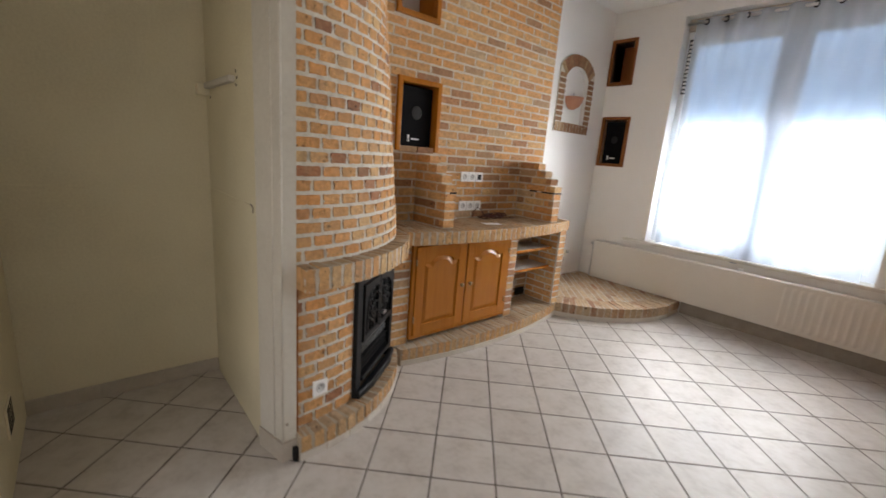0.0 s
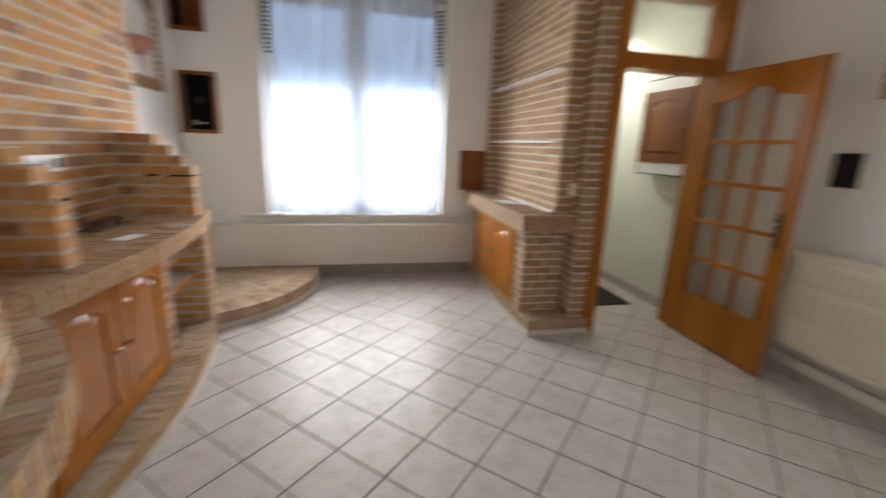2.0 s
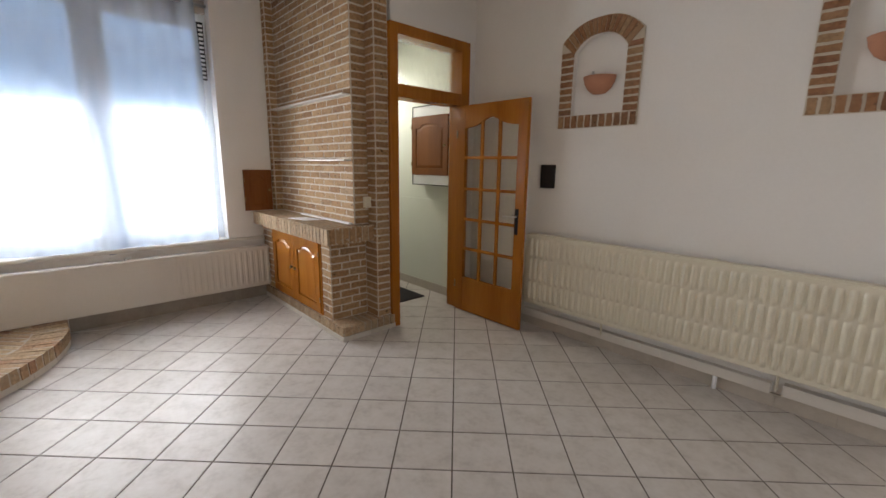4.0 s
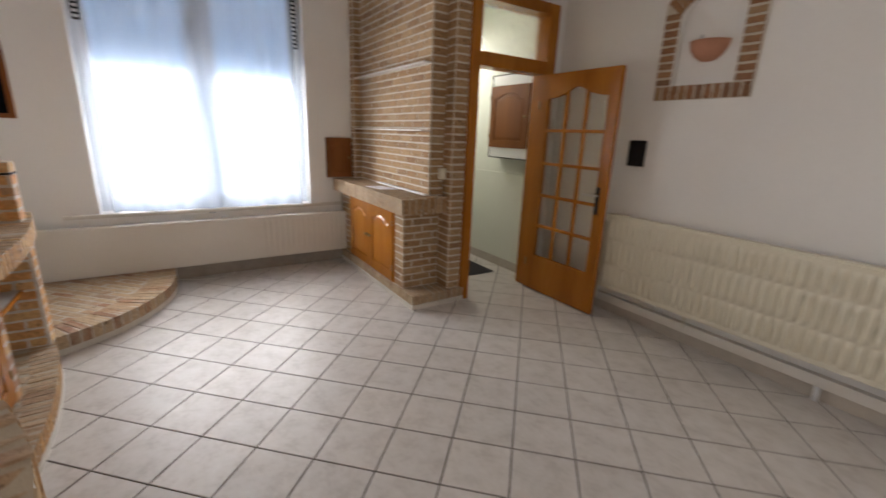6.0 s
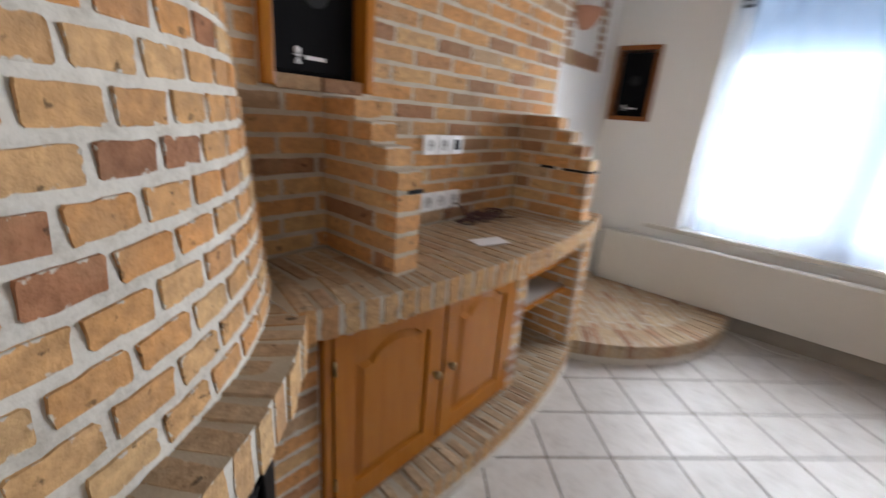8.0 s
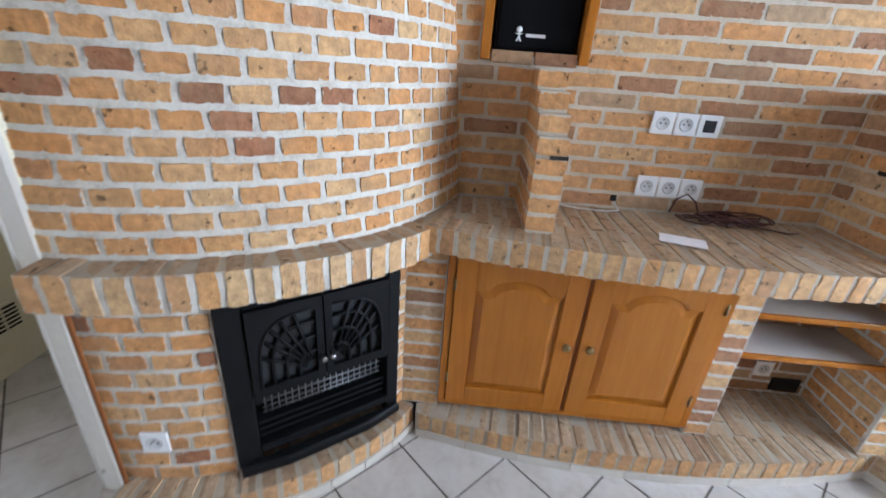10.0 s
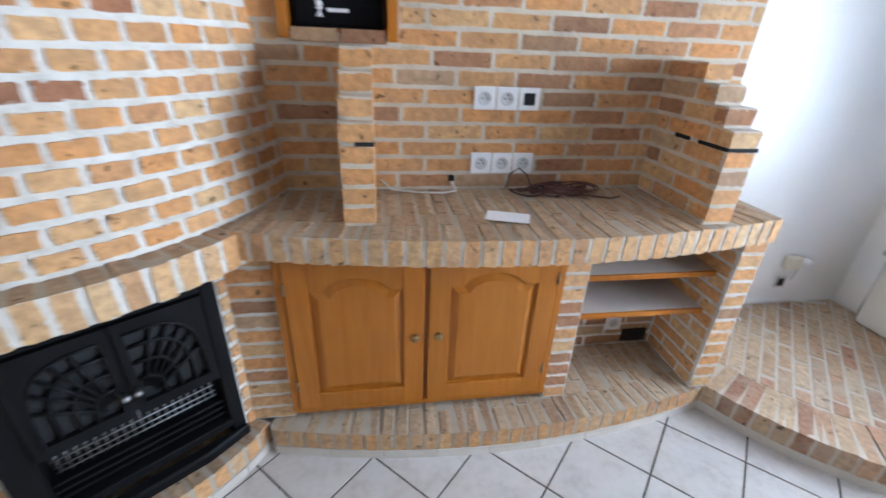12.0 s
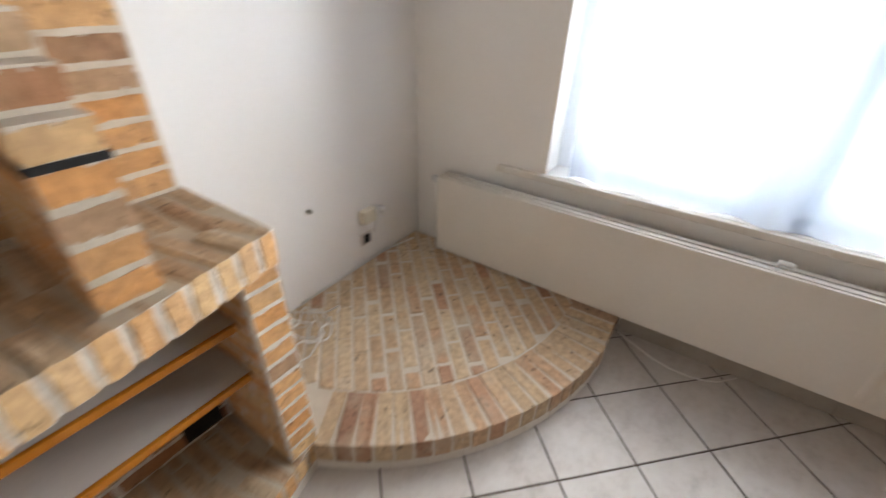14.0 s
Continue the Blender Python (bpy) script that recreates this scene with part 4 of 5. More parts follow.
side = [(2.572, NY - 0.004)] + [p for p in sector(QR - 0.004) if p[0] > 2.545] + [(3.9, 0.935), (3.9, NY - 0.004)]
base = part("base", prism(side, 0.0, 0.1355), M_MORTAR_SAND, plat)
ang0 = radians(180) + math.asin((QC.y - 1.6) / QR)
radial_course(base, QC, QR, 0.215, 0.045, 0.14, ang0, QA1, 0.068, M_PAVE_FLAT, 0.011)
for p0, p1 in ((3.6, 3.89),):
    for k in range(4):
        brick(base, (p0 + 0.036 + k * 0.073, 0.925, 0.0925), 0.0, 0.062, 0.095, 0.215, M_PAVE_FLAT)
n = 10
for k in range(n):
    a = ang0 + (k + 0.5) * (QA1 - ang0) / n
    w = (QA1 - ang0) / n * QR - 0.003
    part("strip_tile", box(-w / 2, w / 2, 0.0, 0.02, 0.0, 0.043, 0.002, Matrix.Translation(arc_pt(QC, QR - 0.004, a, 0)) @ Matrix.Rotation(a + math.pi / 2, 4, "Z")), M_STRIP, base)


def clip(poly, x0, x1, y0, y1):
    """A convex polygon cut to a rectangle."""
    for axis, lim, keep in ((0, x0, 1), (0, x1, -1), (1, y0, 1), (1, y1, -1)):
        out = []
        for i, p in enumerate(poly):
            q = poly[(i + 1) % len(poly)]
            a, b = keep * (p[axis] - lim), keep * (q[axis] - lim)
            if a >= 0:
                out.append(p)
            if a * b < 0:
                t = a / (a - b)
                out.append(tuple(p[i2] + t * (q[i2] - p[i2]) for i2 in (0, 1)))
        poly = out
        if len(poly) < 3:
            return []
    return poly


def clip_lines(poly, lines):
    """A convex polygon cut by half planes (point, inward normal)."""
    for (px_, py_), (nx, ny) in lines:
        out = []
        for i, p in enumerate(poly):
            q = poly[(i + 1) % len(poly)]
            a, b = (p[0] - px_) * nx + (p[1] - py_) * ny, (q[0] - px_) * nx + (q[1] - py_) * ny
            if a >= 0:
                out.append(p)
            if a * b < 0:
                t = a / (a - b)
                out.append((p[0] + t * (q[0] - p[0]), p[1] + t * (q[1] - p[1])))
        poly = out
        if len(poly) < 3:
            return []
    return poly


def size_of(poly):
    return abs(sum(p[0] * q[1] - q[0] * p[1] for p, q in zip(poly, poly[1:] + poly[:1]))) / 2


inner = QR - 0.226
cutters = [((2.585, 0), (1, 0)), ((3.885, 0), (-1, 0)), ((0, NY - 0.01), (0, -1))]
for k in range(14):
    a = QA0 + (QA1 + 0.08 - QA0) * (k + 0.5) / 14
    cutters.append(((QC.x + inner * math.cos(a), QC.y + inner * math.sin(a)), (-math.cos(a), -math.sin(a))))
C45 = math.sqrt(0.5)
for i in range(-30, 31):
    for j in range(-8, 9):
        u0, v0 = j * 0.222 + (0.111 if i % 2 else 0) + rng.uniform(-0.02, 0.02), i * 0.066
        quad = [(u0, v0), (u0 + 0.21, v0), (u0 + 0.21, v0 + 0.055), (u0, v0 + 0.055)]
        quad = [(3.3 + (u - v) * C45, 1.7 + (u + v) * C45) for u, v in quad]
        poly = clip_lines(quad, cutters)
        if poly and size_of(poly) > 0.0008:
            part("brick", prism(poly, 0.1, 0.138 + rng.uniform(-0.002, 0.002), "z", 0.003), M_PAVE_FLAT, base)

# ---- shelf unit of brick beside the hall door ----
shelfu = thing("brick_shelf_unit", (2.9, -0.95, 0.0), "built-in brick cupboard base and tall brick wall beside the hall door", "wall unit")
UX0, UX1 = 2.35, WX - 0.004


def face_bricks(parent, start, turn, length, z0, z1, material=None, step=0.222, holes=()):
    flat_bricks(parent, start, radians(turn), length, z0, z1, step, holes, material or M_BRICK_SHELF, course=0.0625)


pl = part("plinth", box(2.145, UX1, -1.33, -0.79, 0.0, 0.122), M_MORTAR_PAVE, shelfu, "low brick plinth on a white tile strip")
n = 26
for k in range(n):
    w = (UX1 - 2.13) / n
    brick(pl, (2.13 + (k + 0.5) * w, -0.782, 0.084), math.pi, w - 0.011, 0.084, 0.12 if k > 2 else 0.2, M_PAVE)
for k in range(8):
    brick(pl, (2.134, -0.8 - (k + 0.5) * 0.066, 0.084), radians(-90), 0.055, 0.084, 0.21, M_PAVE)
for k in range(2):
    part("strip_tile", box(2.132, 2.146, -1.325 + k * 0.271, -1.057 + k * 0.271, 0.0, 0.04, 0.002), M_STRIP, pl)
for k in range(6):
    part("strip_tile", box(2.134 + k * 0.299, 2.43 + k * 0.299, -0.79, -0.779, 0.0, 0.04, 0.002), M_STRIP, pl)
bd = part("base_wall", box(UX0 + 0.004, UX1, -1.16, -0.804, 0.122, 0.835), M_MORTAR_WARM, shelfu)
face_bricks(bd, (UX0, -0.802, 0.125), -90, 0.36, 0.125, 0.83, step=0.19)
face_bricks(bd, (2.52, -0.8, 0.125), 180, 0.17, 0.125, 0.83)
face_bricks(bd, (3.9, -0.8, 0.125), 180, 0.25, 0.125, 0.83)
ct_ = part("counter", box(2.212, UX1, -1.16, -0.712, 0.838, 0.966), M_MORTAR_PAVE, shelfu, "counter of worn upright bricks")
n = 26
for k in range(n):
    w = (UX1 - 2.2) / n
    x = 2.2 + (k + 0.5) * w
    brick(ct_, (x, -0.705, 0.9), math.pi, w - 0.011, 0.14, 0.2, M_PAVE)
    brick(ct_, (x, -0.915, 0.9), math.pi, w - 0.011, 0.14, 0.1, M_PAVE)
for k in range(7):
    brick(ct_, (2.203, -0.72 - (k + 0.5) * 0.063, 0.9), radians(-90), 0.052, 0.138, 0.1, M_BRICK_SHELF)
up = part("upper_wall", box(2.304, UX1, -1.2, -1.019, 0.966, TOP), M_MORTAR_WARM, shelfu)
face_bricks(up, (UX1, -1.015, 0.972), 180, UX1 - 2.3, 0.972, TOP - 0.02, step=0.2)
up2 = part("corner_pier", box(2.3025, 2.5, -1.198, -1.0205, 0.97, TOP - 0.001), M_MORTAR_WARM, shelfu)
face_bricks(up2, (2.3, -1.02, 0.972), -90, 0.15, 0.972, TOP - 0.02, step=0.3)
pb = part("door_pier", box(2.174, 2.42, -1.296, -1.164, 0.122, TOP), M_MORTAR_WARM, shelfu)
face_bricks(pb, (2.17, -1.162, 0.125), -90, 0.135, 0.125, TOP - 0.02, step=0.3)
face_bricks(pb, (2.36, -1.16, 0.125), 180, 0.185, 0.125, TOP - 0.02, step=0.3)
es = part("window_pier", box(3.835, UX1, -1.02, -0.935, 0.966, TOP), M_MORTAR_WARM, shelfu)
face_bricks(es, (3.832, -0.935, 0.972), -90, 0.085, 0.972, TOP - 0.02, step=0.3)
face_bricks(es, (UX1, -0.932, 0.972), 180, 0.09, 0.972, TOP - 0.02, step=0.3)
for zz in (2.05, 1.52):
    single("wall_shelf", box(2.31, 3.83, -1.012, -0.94, zz - 0.006, zz + 0.006, 0.002), M_RAD_W, "narrow white shelf board along the brick wall", "shelf", "shelves on the brick wall")
single("white_batten", box(2.32, 3.3, -1.01, -0.975, 0.972, 0.986, 0.002), M_WHITE, "white strip of board lying on the brick counter", "board")
cup2 = thing("cupboard", (3.07, -0.8, 0.13), "honey oak cupboard front with two arched panel doors", "cupboard")
for x0, x1, z0, z1 in ((2.52, 2.545, 0.13, 0.83), (3.625, 3.65, 0.13, 0.83), (2.545, 3.625, 0.805, 0.83), (2.545, 3.625, 0.13, 0.145)):
    part("frame", box(x0, x1, -0.83, -0.796, z0, z1, 0.002), M_OAK, cup2)
RT = Matrix.Rotation(math.pi, 4, "Z")
panel_door(cup2, Matrix.Translation((3.083, -0.798, 0.147)) @ RT, 0.533, 0.655, -1)
panel_door(cup2, Matrix.Translation((3.622, -0.798, 0.147)) @ RT, 0.533, 0.655, 1)
hatch = thing("meter_hatch", (WX, -0.78, 0.97), "small brown oak hatch door on the wall above the counter", "hatch")
panel_door(hatch, Matrix.Translation((WX - 0.016, -0.63, 0.975)) @ Matrix.Rotation(radians(-90), 4, "Z"), 0.295, 0.44, 1, M_OAK_DARK, border=0.05)
sw = thing("light_switch", (2.3, -1.13, 1.16), "small beige surface light switch on the brick pier", "switch")
part("housing", box(2.255, 2.3, -1.165, -1.105, 1.115, 1.21, 0.006), M_RAD, sw)
part("rocker", box(2.25, 2.256, -1.153, -1.117, 1.14, 1.185, 0.002), M_RAD, sw)
single("paper_sheet", prism([(2.75, -0.96), (3.02, -0.9), (3.05, -0.74), (2.8, -0.78)], 0.973, 0.976), M_PAPER, "white sheet of paper lying on the brick counter", "paper")

# ---- hall door ----
dfr = tagged(new("door_frame"), "honey oak door frame with a patterned glass transom light", "door frame", kind="structure")
dfr.location = (2.2, -1.77, 0)
for y0, y1, z0, z1 in ((-1.385, -1.3, 0.0, 2.64), (-2.25, -2.14, 0.0, 2.64), (-2.14, -1.385, 2.55, 2.64), (-2.14, -1.385, 2.055, 2.165)):
    part("frame_bar", box(2.142, 2.31, y0, y1, z0, z1, 0.004), M_OAK, dfr)
part("transom_glass", box(2.215, 2.222, -2.143, -1.382, 2.162, 2.553), M_GLASS_PAT, dfr, "patterned cathedral glass")
leaf = thing("hall_door", (1.75, -2.12, 0.01), "open honey oak door with fifteen glazed panes and an arched top row", "door")
LX0, LX1, LY0, LY1, LZ0, LZ1 = 1.31, 2.145, -2.138, -2.1, 0.012, 2.048
S, B0, T0 = 0.1, 0.37, 1.86
part("stile", box(LX0, LX0 + S, LY0, LY1, LZ0, LZ1, 0.004), M_OAK, leaf)
part("stile", box(LX1 - S, LX1, LY0, LY1, LZ0, LZ1, 0.004), M_OAK, leaf)
part("bottom_rail", box(LX0 + S, LX1 - S, LY0 + 0.002, LY1 - 0.002, LZ0, B0, 0.003), M_OAK, leaf)
gx0, gx1 = LX0 + S, LX1 - S
pw = (gx1 - gx0) / 3
top = []
for i in range(25):
    t = i / 24
    c = (t - 0.5) * 2
    top.append((gx0 + t * (gx1 - gx0), T0 + 0.065 * math.exp(-(c / 0.42) ** 2) - 0.02 * abs(c)))
part("top_rail", prism([(gx1, LZ1), (gx0, LZ1)] + top, LY0 + 0.002, LY1 - 0.002, "y"), M_OAK, leaf)
ph = (T0 - B0) / 5
for i in (1, 2):
    x = gx0 + i * pw
    part("muntin", box(x - 0.014, x + 0.014, LY0 + 0.005, LY1 - 0.005, B0, T0 + 0.07, 0.004), M_OAK, leaf)
for j in range(1, 5):
    zz = B0 + j * ph
    part("muntin", box(gx0, gx1, LY0 + 0.006, LY1 - 0.006, zz - 0.014, zz + 0.014, 0.004), M_OAK, leaf)
for i in range(3):
    for j in range(5):
        part("pane", box(gx0 + i * pw + 0.008, gx0 + (i + 1) * pw - 0.008, -2.122, -2.117, B0 + j * ph + 0.008, B0 + (j + 1) * ph - 0.008 + (0.06 if j == 4 else 0)), M_GLASS_DOOR, leaf)
for y, s in ((LY1, 1), (LY0, -1)):
    hp = part("handle_plate", box(1.365, 1.402, min(y, y + s * 0.006), max(y, y + s * 0.006), 0.89, 1.12, 0.002), M_BLACK, leaf, "dark bronze handle plate")
    part("lever", tube([(1.384, y, 1.05), (1.384, y + s * 0.04, 1.05), (1.4, y + s * 0.047, 1.05), (1.5, y + s * 0.047, 1.05)], 0.008, 8), M_CHROME, hp, "metal lever")
for zz in (0.25, 1.75):
    part("hinge", tube([(2.143, LY1 + 0.004, zz), (2.143, LY1 + 0.004, zz + 0.07)], 0.007, 8), M_BRASS, leaf)
# hall things
cab = thing("meter_cabinet", (2.66, -2.26, 1.27), "white wall cabinet with a brown arched oak door", "cabinet")
part("body", box(2.33, 2.98, SY + 0.022, -2.205, 1.27, 2.12, 0.004), M_WHITE, cab)
for x0, x1, z0, z1 in ((2.33, 2.98, 2.113, 2.123), (2.33, 2.98, 1.267, 1.277), (2.972, 2.984, 1.277, 2.113)):
    part("edge_strip", box(x0, x1, -2.215, -2.2, z0, z1, 0.001), M_BLACK, cab, "dark edge strip")
panel_door(cab, Matrix.Translation((2.98, -2.2, 1.38)) @ RT, 0.6, 0.63, 1, M_OAK_DARK)
single("doormat", prism([(2.66, -2.12), (3.5, -2.12), (3.5, -1.45), (2.66, -1.45)], 0.0005, 0.014, "z", 0.004), M_MAT, "dark fibre doormat on the hall tiles", "doormat")
structure("baseboard_hall", box(2.31, WX - 0.02, SY + 0.002, SY + 0.03, 0.0, 0.1, 0.003), M_SKIRT, "beige tile skirting in the hall", "skirting")


# ---- radiators ----
def ribs(parent, u0, u1, pitch, bands, high, turn, base, material):
    """Pressed ribs of a panel radiator: rounded bumps in bands, as parts that share one mesh for each band."""
    n = int((u1 - u0) / pitch)
    prof = [0.0, 0.55, 0.9, 1.0, 0.9, 0.55, 0.0]
    for v0, v1 in bands:
        bm = bmesh.new()
        rows = []
        for v, s in ((v0, 0.0), (v0 + 0.012, 0.4), (v0 + 0.032, 0.9), (v0 + 0.05, 1.0), (v1 - 0.05, 1.0), (v1 - 0.032, 0.9), (v1 - 0.012, 0.4), (v1, 0.0)):
            rows.append([bm.verts.new(((k - 3) / 3 * pitch * 0.33, -high * p * s, v)) for k, p in enumerate(prof)])
        for a, b in zip(rows, rows[1:]):
            for k in range(6):
                bm.faces.new((a[k], a[k + 1], b[k + 1], b[k])).smooth = True
        me = to_mesh("rib", bm, material)
        for i in range(n):
            ob = new("rib", me)
            ob.matrix_basis = Matrix.Translation(base(u0 + (i + 0.5) * (u1 - u0) / n)) @ Matrix.Rotation(turn, 4, "Z")
            under(ob, parent)


rad = thing("radiator", (0.0, -2.28, 0.25), "long cream panel radiator with pressed ribs in three bands", "radiator")
RX0, RX1, RZ0, RZ1 = -1.5, 1.37, 0.25, 0.885
pan = box(RX0, RX1, -2.255, -2.243, RZ0, RZ1, 0.004)
fp = part("front_panel", pan, M_RAD, rad)
ribs(fp, RX0 + 0.03, RX1 - 0.03, 0.055, ((RZ0 + 0.03, RZ0 + 0.205), (RZ0 + 0.21, RZ0 + 0.425), (RZ0 + 0.43, RZ1 - 0.03)), 0.018, math.pi, lambda u: (u, -2.2432, 0), M_RAD)
part("back_panel", box(RX0, RX1, -2.325, -2.313, RZ0, RZ1 - 0.01, 0.003), M_RAD, rad)
part("top_grille", box(RX0, RX1, -2.32, -2.252, RZ1 - 0.002, RZ1 + 0.01, 0.003), M_RAD, rad)
for x in (RX0 + 0.004, RX1 - 0.004):
    part("side_cover", box(x - 0.006, x + 0.006, -2.322, -2.25, RZ0 + 0.01, RZ1, 0.002), M_RAD, rad)
for x in (-1.2, -0.1, 1.1):
    part("bracket", box(x - 0.012, x + 0.012, SY, -2.31, RZ1 - 0.1, RZ1 + 0.012, 0.002), M_RAD, rad)
part("valve", lathe([(0, 0), (0.014, 0), (0.016, 0.03), (0.02, 0.035), (0.018, 0.07), (0, 0.072)], Matrix.Translation((1.375, -2.28, 0.82)) @ Matrix.Rotation(radians(90), 4, "Y"), 12), M_CHROME, rad)
part("valve_pipe", tube([(1.4, -2.28, 0.83), (1.4, -2.28, 0.12)], 0.008, 8), M_RAD, rad)
for x in (0.62, -0.53):
    part("stub_pipe", tube([(x, -2.29, RZ0 + 0.01), (x, -2.29, 0.14)], 0.008, 8), M_RAD, rad)

wrad = thing("radiator", (3.83, 0.57, 0.15), "long white panel radiator under the window sill", "radiator")
wp = box(3.79, 3.803, -0.83, 1.965, 0.15, 0.59, 0.004)
fw = part("front_panel", wp, M_RAD_W, wrad)
ribs(fw, -0.81, 0.1, 0.055, ((0.18, 0.56),), 0.006, radians(-90), lambda u: (3.7902, u, 0), M_RAD_W)
part("back_panel", box(3.872, 3.885, -0.83, 1.965, 0.15, 0.58, 0.003), M_RAD_W, wrad)
for y0, y1 in ((3.806, 3.83), (3.845, 3.87)):
    part("top_grille", box(y0, y1, -0.826, 1.96, 0.583, 0.594, 0.002), M_RAD_W, wrad)
part("side_cover", box(3.796, 3.88, 1.953, 1.963, 0.16, 0.585, 0.002), M_RAD_W, wrad)
part("side_cover", box(3.796, 3.88, -0.828, -0.818, 0.16, 0.585, 0.002), M_RAD_W, wrad)
part("valve", lathe([(0, 0), (0.014, 0), (0.016, 0.03), (0.019, 0.035), (0.017, 0.06), (0, 0.062)], Matrix.Translation((3.835, 1.963, 0.555)) @ Matrix.Rotation(radians(-90), 4, "X"), 12), M_CHROME, wrad)
part("valve_pipe", tube([(3.835, 1.99, 0.55), (3.835, 1.99, 0.14)], 0.009, 8), M_CHROME, wrad)
part("vent_screw", tube([(3.84, 0.47, 0.59), (3.84, 0.47, 0.615), (3.82, 0.43, 0.62)], 0.011, 8), M_WHITE, wrad)
for y in (1.5, 0.5, -0.5):
    part("bracket", box(3.885, WX, y - 0.012, y + 0.012, 0.3, 0.56, 0.002), M_RAD_W, wrad)

# ---- skirtings and conduits ----


def skirting(name, x0, x1, y0, y1, high, material, along, label):
    s = structure(name, box(x0, x1, y0, y1, 0.0, high - 0.004), material, label, "skirting")
    lo, hi = (x0, x1) if along == "x" else (y0, y1)
    n_ = max(1, round((hi - lo) / 0.3))
    for k_ in range(n_):
        a_, b_ = lo + (hi - lo) * k_ / n_ + 0.0015, lo + (hi - lo) * (k_ + 1) / n_ - 0.0015
        e = 0.003
        bb = box(a_, b_, y0 - e, y1 + e, 0.001, high, 0.002) if along == "x" else box(x0 - e, x1 + e, a_, b_, 0.001, high, 0.002)
        part("skirting_tile", bb, material, s)
    return s


skirting("baseboard_south", WEST, 2.14, SY, SY + 0.012, 0.09, M_SKIRT, "x", "pale beige tile skirting")
skirting("baseboard_east", 3.89, WX, -0.78, 0.92, 0.125, M_SKIRT_DARK, "y", "brown tile skirting under the window radiator")
skirting("baseboard_alcove", -1.23, -0.336, NY - 0.024, NY - 0.012, 0.08, M_SKIRT, "x", "beige tile skirting in the alcove")
structure("baseboard_jamb", prism([(-0.232, 1.118), (-0.31, 1.118), (-0.352, 1.31), (-0.337, 1.32), (-0.238, 1.152)], 0.0, 0.1), M_SKIRT, "beige tile skirting on the partition end", "skirting")
def conduit(x0, x1, deep, z0, z1):
    """A boxed pipe conduit: the channel on the wall, its clip-on lid and end caps."""
    c = thing("pipe_conduit", ((x0 + x1) / 2, SY, z0), "white boxed pipe conduit along the wall", "conduit", "conduits under the radiator")
    part("channel", box(x0 + 0.006, x1 - 0.006, SY, SY + deep - 0.004, z0, z1, 0.002), M_RAD_W, c)
    part("lid", box(x0 + 0.006, x1 - 0.006, SY + deep - 0.004, SY + deep, z0 - 0.002, z1 + 0.002, 0.0015), M_RAD_W, c)
    for x in (x0, x1 - 0.006):
        part("end_cap", box(x, x + 0.006, SY, SY + deep + 0.001, z0 - 0.002, z1 + 0.002, 0.001), M_RAD_W, c)


conduit(-0.5, 1.42, 0.055, 0.1, 0.165)
conduit(WEST + 0.3, -0.56, 0.06, 0.11, 0.18)
single("heating_pipe", tube([(-0.2, SY + 0.04, 0.0), (-0.2, SY + 0.04, 0.11)], 0.014, 8), M_WHITE, "short white pipe from the floor to the conduit", "pipe")


